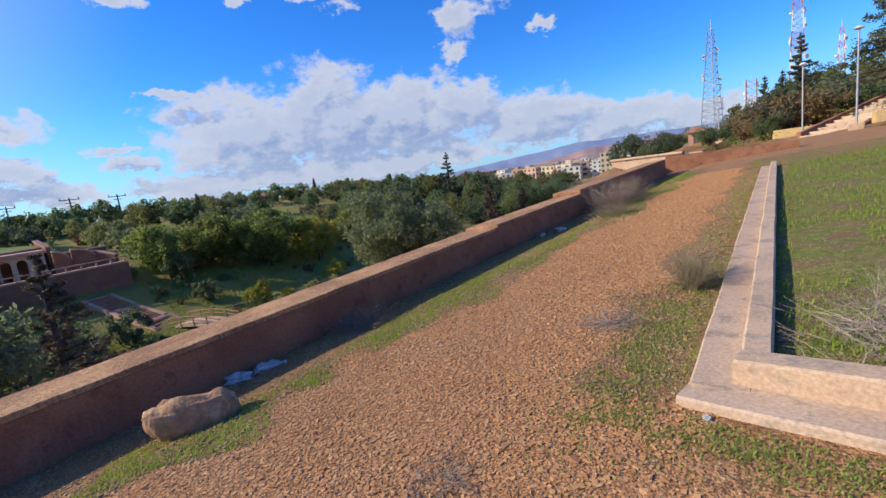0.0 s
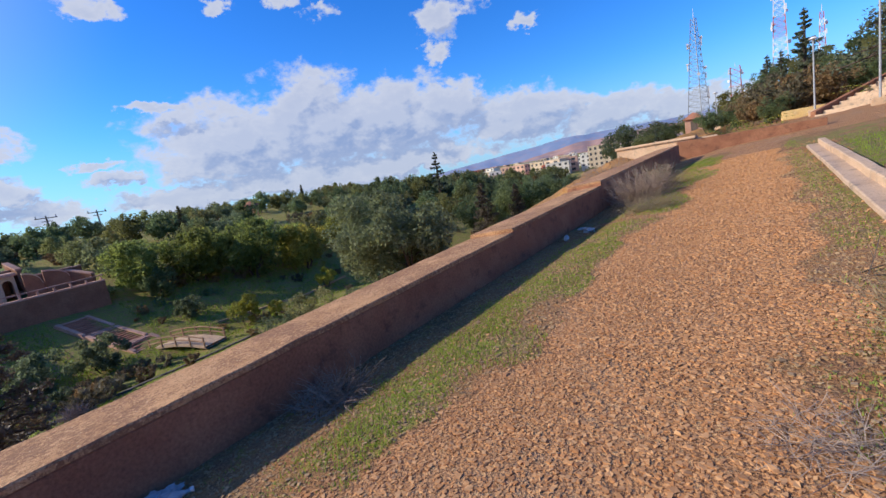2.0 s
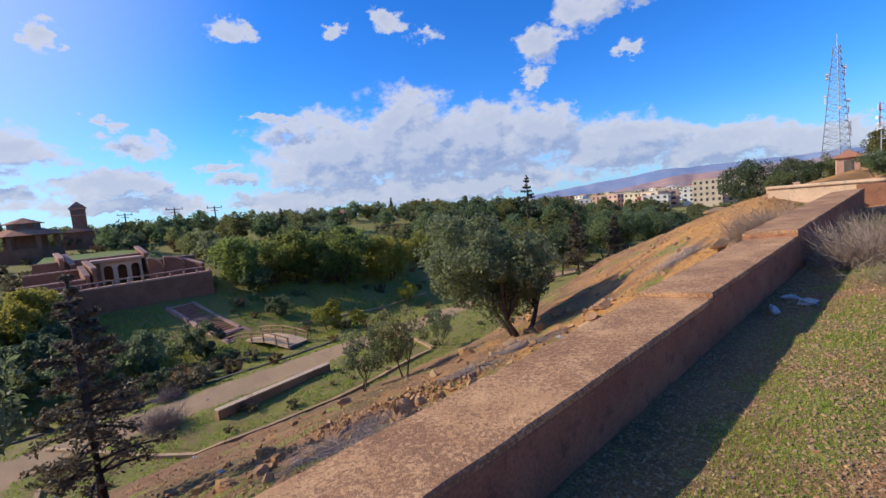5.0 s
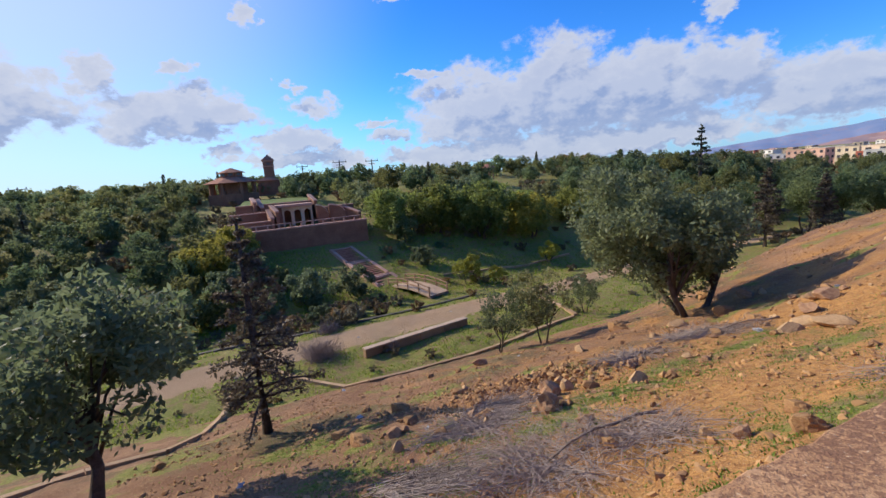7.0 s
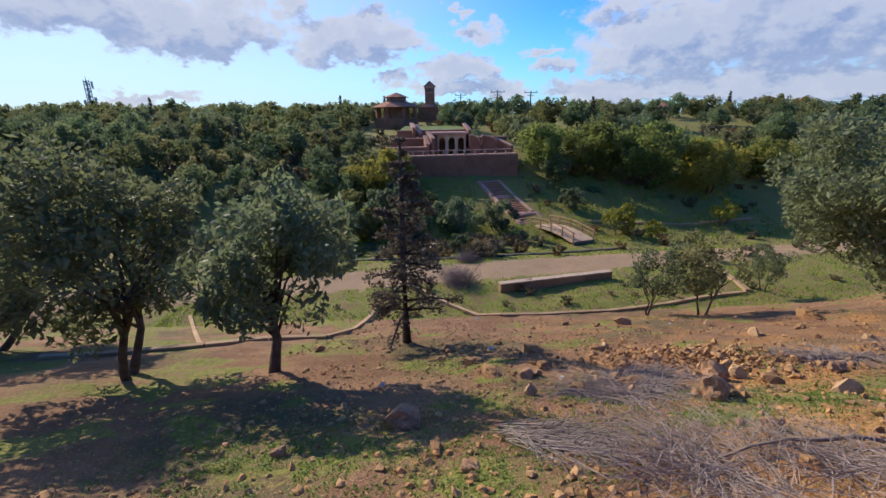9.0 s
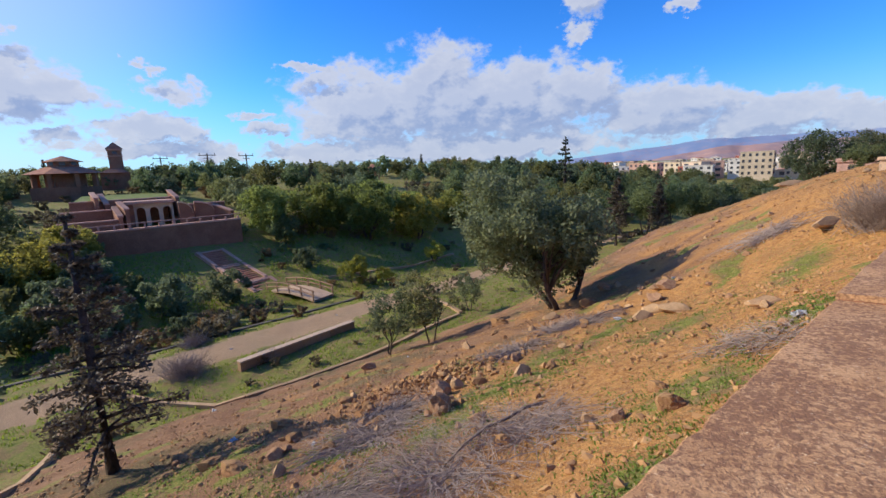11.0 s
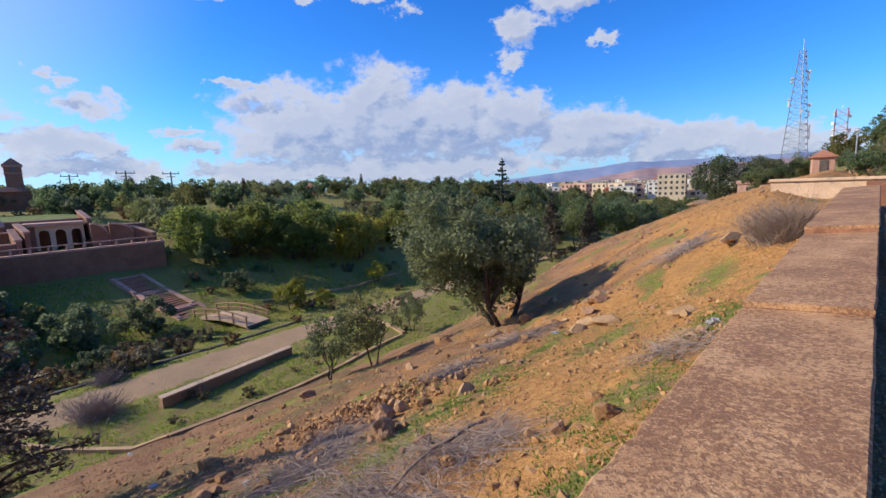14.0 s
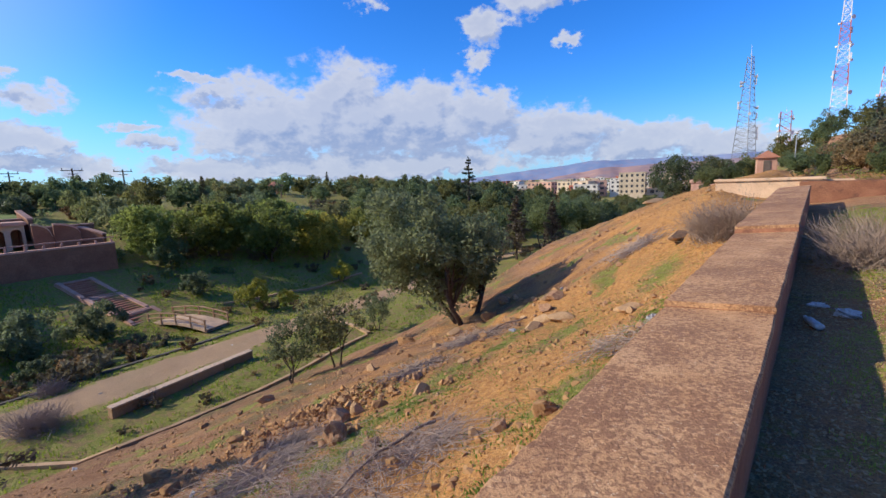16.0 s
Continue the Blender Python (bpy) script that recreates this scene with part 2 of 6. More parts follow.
M_POLE = plain("weathered_pole", (0.10, 0.085, 0.07), (0.15, 0.12, 0.10), 2.0, 30.0, 0.9, 0.3, 0.01)
M_STEEL = plain("galvanised_steel", (0.42, 0.43, 0.45), (0.34, 0.35, 0.37), 2.0, 40.0, 0.5, 0.1, 0.004, metal=0.6)
M_MASTR = plain("red_mast_paint", (0.44, 0.15, 0.13), (0.38, 0.13, 0.11), 2.0, 40.0, 0.6, 0.1, 0.004)
M_MASTW = plain("white_mast_paint", (0.70, 0.70, 0.70), (0.6, 0.6, 0.6), 2.0, 40.0, 0.6, 0.1, 0.004)
M_MASTG = plain("grey_mast_steel", (0.22, 0.24, 0.27), (0.28, 0.30, 0.33), 2.0, 40.0, 0.6, 0.1, 0.004, metal=0.3)
M_PLASTIC = plain("cloudy_plastic", (0.46, 0.46, 0.46), (0.34, 0.34, 0.35), 8.0, 40.0, 0.35, 0.3, 0.01, spec=0.5)
M_GLASS = plain("dark_window", (0.05, 0.05, 0.06), (0.07, 0.07, 0.08), 2.0, 10.0, 0.2, 0.02, 0.001, spec=0.5)
M_GRAVEL = leafy("gravel_stone", (0.46, 0.21, 0.085), (0.70, 0.42, 0.22), (0.31, 0.13, 0.052), rough=0.9, clear=0.0)


# ---- helpers for meshes and things ----
def thing(name, at=(0, 0, 0), label="", category="", group="", kind="", turn=0.0):
    ob = new(name)
    ob.empty_display_size = 0.2
    ob.matrix_world = pose(*at, 0, 0, turn)
    return tagged(ob, label, category, group, kind)


def mesh_of(name, verts, faces, mats, smooth=False, index=None):
    me = bpy.data.meshes.new(name)
    me.from_pydata([tuple(v) for v in verts], [], faces)
    for m in (mats if isinstance(mats, (list, tuple)) else [mats]):
        me.materials.append(m)
    if index is not None:
        me.polygons.foreach_set("material_index", index)
    if smooth:
        me.polygons.foreach_set("use_smooth", [True] * len(me.polygons))
    me.update()
    return me


def place(name, me, parent=None, label="", m=None):
    ob = new(name, me)
    if parent is not None:
        ob.parent = parent
    if m is not None:
        ob.matrix_basis = m
    return tagged(ob, label)


def part(name, bm, mat, parent=None, label="", smooth=False, m=None):
    me = bpy.data.meshes.new(name)
    bm.normal_update()
    bm.to_mesh(me)
    bm.free()
    me.materials.append(mat)
    if smooth:
        me.polygons.foreach_set("use_smooth", [True] * len(me.polygons))
    return place(name, me, parent, label, m)


def box(bm, c, s, turn=0.0, bevel=0.0, rough=0.0):
    """A block of size s centred at c, turned about z, with worn edges."""
    r = bmesh.ops.create_cube(bm, size=1.0, matrix=pose(*c, 0, 0, turn) @ Matrix.Diagonal((*s, 1)))
    if bevel:
        edges = {e for v in r["verts"] for e in v.link_edges}
        bmesh.ops.bevel(bm, geom=list(edges), offset=bevel, segments=2, affect="EDGES")
    return bm


def rod(bm, a, b, r0, r1=None, sides=6):
    """A tapered bar from a to b."""
    a, b = Vector(a), Vector(b)
    q = (b - a).to_track_quat("Z", "Y").to_matrix().to_4x4()
    bmesh.ops.create_cone(bm, cap_ends=True, segments=sides, radius1=r0, radius2=r0 if r1 is None else r1, depth=(b - a).length, matrix=Matrix.Translation((a + b) / 2) @ q)
    return bm


# ---- the lie of the land ----
PROFILE = [(0.7, 0.10), (2.2, -0.75), (4, -1.55), (7, -2.7), (12, -4.6), (15, -5.8), (17.6, -6.75), (21, -6.7), (26, -7.1), (31, -8.0), (35, -8.3),
           (40, -7.2), (48, -5.0), (58, -2.6), (75, -0.6), (95, 1.0), (130, 1.8), (200, 2.5), (360, 3.5), (900, -6), (5000, -20)]
PD, PZ = [p[0] for p in PROFILE], [p[1] for p in PROFILE]


def lump(x, y, s, seed=0.0):
    return noise.noise(Vector((x * s, y * s, seed)))


def ease(a, b, t):
    t = min(1.0, max(0.0, (t - a) / (b - a)))
    return t * t * (3 - 2 * t)


def land(x, y):
    """Height of the ground."""
    yy = max(-30.0, min(y, 45.0))
    hill = 9.0 * ease(-32, 4, x) * ease(55, 165, y)
    far = ease(80, 210, y)
    if x > -0.35:
        z = 0.37 + 0.085 * min(x, 9) + 0.036 * (yy - 4) + 0.12 * max(0.0, min(x, 60) - 9)
        z -= 0.08 * (1 - ease(0.45, 1.2, x))
        z += 0.055 * ease(0.05, 0.13, x - 3.95 + 0.033 * (y - 4.28)) * ease(0.03, 0.12, y - 4.27 + 0.171 * (x - 3.94)) * (1 - ease(15.8, 16.4, y))
        z += 0.012 * lump(x, y, 1.3) + (0.03 * lump(x, y, 0.5, 3) if x > 4.6 else 0)
        return z + hill + 0.10 * max(0.0, x - 5) * ease(28, 40, y)
    d = -x
    z = float(np.interp(d, PD, PZ)) + 0.036 * (yy - 4) * math.exp(-d / 14)
    z += (0.55 + 1.05 * ease(0.8, 2.6, d)) * ease(13.5, 22.5, y) * (1 - ease(3.2, 9, d))
    z += 2.5 * ease(15, 31, y) * ease(1.5, 9, d) * (1 - ease(12, 19, d))
    near = min(1.0, (d - 0.35) / 1.5)
    z += near * (0.16 * lump(x, y, 0.35, 1) + 0.08 * lump(x, y, 1.4, 2) + 0.05 * lump(x, y, 3.1, 5)) * (1.0 if d < 17 else 0.6)
    if d > 40:
        z += min(1.0, (d - 40) / 60) * 1.2 * lump(x, y, 0.02, 7)
    return z * (1 - far) + (-9.0 + 0.009 * max(0.0, y - 250)) * far + hill


def axis(parts):
    """Grid lines: (from, to, step) in turn."""
    out = []
    for a, b, s in parts:
        n = max(1, round((b - a) / s))
        out += [a + (b - a) * i / n for i in range(n)]
    return out + [parts[-1][1]]


def spread(a, b, n, power=2.5):
    return [(a + (b - a) * (i / n) ** power) for i in range(1, n + 1)]


xs = list(reversed(spread(-40, -4800, 60))) + axis([(-40, -20, 0.5), (-20, -0.45, 0.17), (-0.45, -0.25, 0.2), (-0.25, 6, 0.17), (6, 20, 0.7)]) + spread(20, 4800, 30)
ys = list(reversed(spread(-12, -4800, 40))) + axis([(-12, 0, 0.6), (0, 26, 0.2), (26, 60, 0.7)]) + spread(60, 4900, 60)


# patches of weeds on the slope: middle, half width across and along, number of blades
WEEDS = ((-3.8, 2.3, 0.5, 0.6, 1600), (-4.0, 5.7, 0.35, 0.5, 800), (-5.4, 5.0, 0.6, 0.6, 1100), (-5.2, 6.5, 0.3, 0.4, 700), (-4.6, 8.7, 0.35, 0.6, 900), (-7.5, 10.4, 0.5, 0.6, 600), (-8.4, 4.6, 0.8, 0.6, 800), (-5.1, 12.5, 0.3, 1.2, 900), (-4.3, 17.1, 0.3, 1.2, 600), (-1.75, 8.7, 0.55, 0.9, 1700), (-1.5, 11.3, 0.4, 0.9, 1500), (-4.7, 9.5, 0.5, 0.8, 1300), (-4.2, 7.3, 0.45, 0.6, 1100), (-4.0, 3.0, 0.8, 1.3, 3200), (-5.9, 6.6, 0.5, 0.7, 900),
         (-3.6, 12.5, 0.5, 1.5, 1300), (-5.4, 10.8, 0.5, 0.9, 900), (-1.3, 6.8, 0.25, 0.7, 800), (-2.6, 15.5, 0.6, 1.6, 1000), (-3.1, 4.6, 0.6, 0.9, 1500), (-8.2, 4.0, 1.0, 1.0, 900), (-9.5, 7.5, 0.8, 1.2, 700), (-2.0, 3.6, 0.4, 0.8, 900))


def ground_mask(x, y):
    """How much of gravel, of green and of bare orange soil lies here."""
    r = lump(x, y, 0.9, 11) * 0.5 + lump(x, y, 2.6, 12) * 0.35
    if x > -0.35:
        inside = x > 3.95 - 0.035 * (y - 4.3) and 4.3 < y < 16.2
        left = 1.02 + 0.42 * ease(3.2, 5.6, y) + 0.6 * r + 0.35 * lump(x, y, 0.45, 13)
        right = 3.34 - 0.02 * (y - 5) + 0.6 * r
        if inside:
            return (0, 0.8 if r > -0.22 else 0.15, 0.35)
        g = min(1, max(0, (x - left) / 0.25)) * min(1, max(0, (right - x) / 0.3))
        if y < 4.0:
            g = min(1, max(0, (x - left) / 0.25))
        if y > 20:
            g = max(g, 0.7)
        return (g, (1 - g) * (0.66 if r > 0.0 else 0.44 if r > -0.2 else 0.22) * (0.6 + 0.4 * ease(0.3, 0.9, x)) * (0.85 if x > 2.6 else 1.0), 0.42)
    d = -x
    if d < 17.5:
        patch = lump(x, y, 0.45, 21) * 0.6 + lump(x, y, 1.6, 22) * 0.4
        orange = (0.1 + 0.9 * ease(2, 9, y)) * min(1, max(0, 1.2 - d / 12 + 0.5 * lump(x, y, 0.25, 23) + 0.45 * lump(x, y, 1.1, 24)))
        green = min(1, max(0, (patch - 0.05 - 0.12 * (d < 4) + 0.2 * (1 - ease(-2, 5, y))) * 3.2)) * 0.85
        for cx, cy, ra, rb, _ in WEEDS:
            green = max(green, 0.72 * math.exp(-((x - cx) / ra / 1.1) ** 2 - ((y - cy) / rb / 1.1) ** 2))
        return (0, green, orange * (1 - 0.6 * green))
    if d < 33:
        road = 1.0 if 22.0 + 0.16 * (y - 6) < d + 0.5 * r < 25.6 + 0.2 * (y - 6) else 0.0
        green = 0.75 if r > -0.1 else 0.35
        return (0.0, (0.25 + green) * (1 - road), 0.12)
    green = (0.95 if d < 48 else 0.85) + 0.5 * lump(x, y, 0.09, 31)
    if 33 < d < 48 and 8 < y < 26:
        green = 1.0
    return (0, min(1, max(0, green)), 0.1)


verts = [(x, y, land(x, y)) for y in ys for x in xs]
nx = len(xs)
faces = [(j * nx + i, j * nx + i + 1, (j + 1) * nx + i + 1, (j + 1) * nx + i) for j in range(len(ys) - 1) for i in range(nx - 1)]
m, n = material("ground")
pos = n.add("ShaderNodeNewGeometry").outputs["Position"]
mk = n.add("ShaderNodeSeparateColor", {0: n.add("ShaderNodeAttribute", attribute_name="cover").outputs["Color"]}).outputs
f1, f2, f3 = n.noise(pos, 0.7, 6.0, 0.65), n.noise(pos, 9.0, 5.0, 0.65), n.noise(pos, 70.0, 3.0, 0.6)
dirt = n.mix(n.step(f1, 0.35, 0.65), (0.22, 0.108, 0.055, 1), (0.32, 0.175, 0.09, 1))
dirt = n.mix(n.step(n.noise(pos, 0.23, 6.0, 0.7), 0.48, 0.62), dirt, (0.15, 0.11, 0.05, 1))
track = n.step(n.add("ShaderNodeSeparateXYZ", {0: pos}).outputs[0], -19.0, -20.5)
dirt = n.mix(n.math("MULTIPLY", track, 0.8), dirt, n.mix(f1, (0.33, 0.215, 0.12, 1), (0.45, 0.31, 0.185, 1)))
soil = n.mix(n.step(f2, 0.35, 0.65), (0.55, 0.285, 0.088, 1), (0.36, 0.165, 0.055, 1))
turf = n.mix(n.step(f2, 0.35, 0.68), (0.15, 0.175, 0.025, 1), (0.27, 0.25, 0.055, 1))
turf = n.mix(n.math("MULTIPLY", n.step(n.noise(pos, 2.3, 5.0, 0.6), 0.47, 0.6), 0.75), turf, (0.25, 0.155, 0.075, 1))
stone = n.mix(n.step(f3, 0.35, 0.65), (0.30, 0.135, 0.055, 1), (0.50, 0.265, 0.12, 1))
stone = n.mix(n.math("MULTIPLY", n.step(n.noise(pos, 1.1, 5.0, 0.6), 0.5, 0.72), 0.5), stone, (0.34, 0.25, 0.17, 1))
jit = n.math("MULTIPLY", n.math("SUBTRACT", f2, 0.5), 1.1)
col = n.mix(n.step(n.math("ADD", mk[2], jit), 0.25, 0.75), dirt, soil)
col = n.mix(n.step(n.math("ADD", mk[1], jit), 0.35, 0.65), col, turf)
col = n.mix(n.step(n.math("ADD", mk[0], jit), 0.35, 0.65), col, stone)
col = n.mix(n.math("MULTIPLY", n.step(n.noise(pos, 31.0, 2.0, 0.5), 0.60, 0.67), 0.55), col, (0.56, 0.37, 0.19, 1))
col = n.mix(n.math("MULTIPLY", n.step(n.noise(pos, 19.0, 4.0, 0.65), 0.58, 0.68), 0.4), col, (0.13, 0.062, 0.032, 1))
col = n.mix(0.85, col, n.add("ShaderNodeCombineColor", {0: f3, 1: f3, 2: f3}).outputs[0], "OVERLAY")
surface(n, col, 0.95, n.math("ADD", n.math("ADD", f3, n.math("MULTIPLY", n.noise(pos, 26.0, 4.0, 0.7), 1.6)), n.math("MULTIPLY", f2, 1.4)), 0.85, 0.026)
ground_me = mesh_of("ground", verts, faces, m, True)
att = ground_me.color_attributes.new("cover", "FLOAT_COLOR", "POINT")
att.data.foreach_set("color", [c for v in verts for c in (*ground_mask(v[0], v[1]), 1.0)])
tagged(new("ground", ground_me), "earth slope, gravel path and grassy valley ground", "ground", kind="structure")


# ---- the parapet wall along the path ----
def wall_top(y):
    z = 0.80 + 0.037 * (y - 5)
    return z + (0.05 if y > 8.35 else 0.0) + (0.10 if y > 12.2 else 0.0)


FALL = 0.06                           # how much lower the outer edge of the wall's top lies


def wall_run(name, y0, y1, x0, x1, top, mat, cap, over=0.0):
    """A rendered wall with a worn concrete top; its edges wander a little."""
    holder = thing(name, (0, 0, 0), "low ochre rendered parapet wall with worn concrete top", "wall", kind="structure")
    steps = max(2, round((y1 - y0) / 0.12))
    for nm, mt, lo, hi, grow in (("wall_body", mat, None, -0.045, 0.0), ("wall_cap", cap, -0.045, 0.0, over)):
        vs, fs = [], []
        for i in range(steps + 1):
            y = y0 + (y1 - y0) * i / steps
            z = top(min(max(y, y0 + 0.001), y1 - 0.001))
            w1, w2 = 0.012 * lump(0, y, 2.1, 41) + 0.006 * lump(0, y, 9, 42), 0.02 * lump(0, y, 1.7, 43) + 0.012 * lump(0, y, 8, 44)
            a, b = x0 - grow + w2 * (1 if grow else 0.3), x1 + grow + w1 * (1 if grow else 0.3)
            zb = z + lo if lo is not None else -0.6 + 0.036 * y
            zt = z + hi + 0.006 * lump(1, y, 3, 45)
            e = 0.012
            vs += [(a, y, zb - FALL * (lo is not None)), (a, y, zt - e - FALL), (a + e, y, zt - FALL), (a + 0.35 * (b - a), y, zt - 0.65 * FALL + 0.006 * lump(0, y, 4, 46)), (a + 0.7 * (b - a), y, zt - 0.3 * FALL + 0.006 * lump(0, y, 4, 47)), (b - e, y, zt), (b, y, zt - e), (b, y, zb)]
        for i in range(steps):
            for k in range(8):
                k2 = (k + 1) % 8
                fs.append((i * 8 + k, i * 8 + k2, (i + 1) * 8 + k2, (i + 1) * 8 + k))
        fs += [tuple(range(7, -1, -1)), tuple(steps * 8 + k for k in range(8))]
        place(nm, mesh_of(nm, vs, [f[::-1] for f in fs], mt), holder)
    return holder


wall_run("wall_1", -8.0, 8.35, -0.735, 0.0, wall_top, M_WALL, M_CAP, 0.004)
wall_run("wall_2", 8.35, 12.2, -0.735, 0.0, wall_top, M_WALL, M_CAP, 0.004)
wall_run("wall_3", 12.2, 21.0, -0.735, 0.0, wall_top, M_WALL, M_CAP, 0.004)

# ---- the kerb round the lawn ----
kerb = thing("kerb", (0, 0, 0), "pale concrete kerb on a wide grey footing", "kerb", kind="structure")
bm = bmesh.new()
C, E_ = Vector((3.95, 4.28)), Vector((3.56, 16.1))


def strip(name, p, q, w0, w1, zb, zt, mat, parent, over=0.01):
    """A low concrete strip from p to q; w0 and w1 are its sides' distances to the right of the line."""
    p, q = Vector(p), Vector(q)
    d = (q - p).normalized()
    r = Vector((d.y, -d.x))
    n_ = max(2, int((q - p).length / 0.25))
    vs, fs = [], []
    for i in range(n_ + 1):
        c = p + (q - p) * i / n_
        g = land(c.x, c.y)
        k = 0.008 * lump(c.x, c.y, 3, 51)
        for s, z in ((w0 + k, zb), (w0 + k, zt - 0.012), (w0 + k + 0.012, zt), (w1 + k - 0.012, zt), (w1 + k, zt - 0.012), (w1 + k, zb)):
            vs.append((c.x + r.x * s, c.y + r.y * s, g + z + 0.006 * lump(c.x, c.y, 2, 52)))
    for i in range(n_):
        fs += [(i * 6 + k, i * 6 + (k + 1) % 6, (i + 1) * 6 + (k + 1) % 6, (i + 1) * 6 + k) for k in range(6)]
    fs += [(5, 4, 3, 2, 1, 0), tuple(n_ * 6 + k for k in range(6))]
    return place(name, mesh_of(name, vs, fs, mat), parent)


strip("footing", C + Vector((0, -0.15)), E_, -0.20, 0.06, -0.2, 0.045, M_FOOT, kerb)
strip("kerb_upstand", C, E_, 0.0, 0.13, -0.2, 0.15, M_KERB, kerb)
strip("kerb_upstand", (3.94, 4.27), (9.6, 3.3), -0.08, 0.08, -0.2, 0.16, M_KERB, kerb)
strip("footing", (3.74, 4.12), (9.6, 3.12), -0.12, 0.13, -0.2, 0.043, M_FOOT, kerb)


# ---- plants ----
def leaves(rng, centres, radii, n, size, flat=0.0, shell=0.6):
    """n small leaf sprays scattered in clumps: vertices and faces of narrow diamonds."""
    k = rng.integers(0, len(centres), n)
    v = rng.normal(size=(n, 3))
    v /= np.linalg.norm(v, axis=1)[:, None]
    rad = radii[k] * (shell + (1 - shell) * rng.random(n)) * (0.8 + 0.4 * rng.random(n))
    c = centres[k] + v * rad[:, None]
    u = rng.normal(size=(n, 3)) + v * 0.6
    u[:, 2] *= 1 - flat
    u /= np.linalg.norm(u, axis=1)[:, None]
    t = np.cross(u, rng.normal(size=(n, 3)))
    t /= np.linalg.norm(t, axis=1)[:, None] + 1e-9
    s = size * (0.6 + 0.8 * rng.random(n))[:, None]
    quad = np.stack([c - u * s, c + t * s * 0.42, c + u * s, c - t * s * 0.42], 1).reshape(-1, 3)
    return quad, [(4 * i, 4 * i + 1, 4 * i + 2, 4 * i + 3) for i in range(n)]


def limb(bm, pts, r0, r1, sides=7):
    """A bent tapering branch through pts."""
    rings = []
    for i, p in enumerate(pts):
        p = Vector(p)
        d = (Vector(pts[min(i + 1, len(pts) - 1)]) - Vector(pts[max(i - 1, 0)])).normalized()
        q = d.to_track_quat("Z", "Y")
        r = r0 + (r1 - r0) * i / (len(pts) - 1)
        rings.append([bm.verts.new(p + q @ Vector((r * math.cos(a), r * math.sin(a), 0))) for a in [2 * math.pi * k / sides for k in range(sides)]])
    for a, b in zip(rings, rings[1:]):
        for k in range(sides):
            bm.faces.new((a[k], a[(k + 1) % sides], b[(k + 1) % sides], b[k]))
    bm.faces.new(rings[0][::-1])
    bm.faces.new(rings[-1])


def broadleaf(name, seed, height, width, bare, trunks, n_leaf, size, leaf, label, category="tree", clumps=40, lean=0.0, thickness=0.12, fine=True, puff=1.0):
    """A tree with bent trunks, limbs and a ragged crown of leaf sprays; bare: height of the first leaves."""
    rng = np.random.default_rng(seed)
    tree = thing(name, (0, 0, 0), label, category)
    ch = (height - bare) / 2
    cz = bare + ch
    cs, rs = [], []
    while len(cs) < clumps:
        v = rng.uniform(-1, 1, 3)
        d = np.linalg.norm(v)
        if d < 1 and d > 0.25:
            low = 0.75 + 0.25 * (v[2] + 1) / 1.2 if v[2] < 0.2 else 1.0
            cs.append([v[0] * width / 2 * low * rng.uniform(0.8, 1.08), v[1] * width / 2 * low * rng.uniform(0.8, 1.08), cz + v[2] * ch * rng.uniform(0.85, 1.05)])
            rs.append(rng.uniform(0.10, 0.19) * min(width, 2 * ch) * puff)
    cs, rs = np.array(cs), np.array(rs)
    cs[:, 0] += lean * cs[:, 2] / height
    for t in range(trunks):
        bm = bmesh.new()
        a = 2 * math.pi * (t + rng.random() * 0.4) / trunks + seed
        out = 0.0 if trunks == 1 else 0.35 + 0.15 * rng.random()
        base = Vector((math.cos(a) * thickness * 1.2 * (trunks > 1), math.sin(a) * thickness * 1.2 * (trunks > 1), -0.25))
        top = Vector((math.cos(a) * width * out * 0.55 + lean * bare / height, math.sin(a) * width * out * 0.55, bare + ch * 0.55))
        mid = base.lerp(top, 0.45) + Vector((rng.normal() * 0.12 * width * 0.3, rng.normal() * 0.12 * width * 0.3, 0))
        pts = [base, base.lerp(mid, 0.5) + Vector((rng.normal() * 0.05, rng.normal() * 0.05, 0)), mid, mid.lerp(top, 0.5) + Vector((rng.normal() * 0.08, rng.normal() * 0.08, 0)), top]
        limb(bm, pts, thickness * (1.0 if trunks == 1 else 0.75), thickness * 0.35)
        part("trunk", bm, M_BARK, tree, smooth=True)
        bm = bmesh.new()
        order = np.argsort(((cs - np.array(top)) ** 2).sum(1))
        for j in order[:max(5, clumps // (2 * trunks))]:
            s = pts[2].lerp(pts[4], rng.random())
            e = Vector(cs[j])
            limb(bm, [s, s.lerp(e, 0.5) + Vector((0, 0, 0.08 * height * rng.random())), e], thickness * 0.3, thickness * 0.06, 5)
        if fine:
            tagged(part("branchwork", bm, M_BARK, tree, smooth=True), kind="stuff")
        else:
            bm.free()
    vs, fs = leaves(rng, cs, rs, n_leaf, size)
    place("crown", mesh_of("crown", vs, fs, leaf), tree)
    return tree


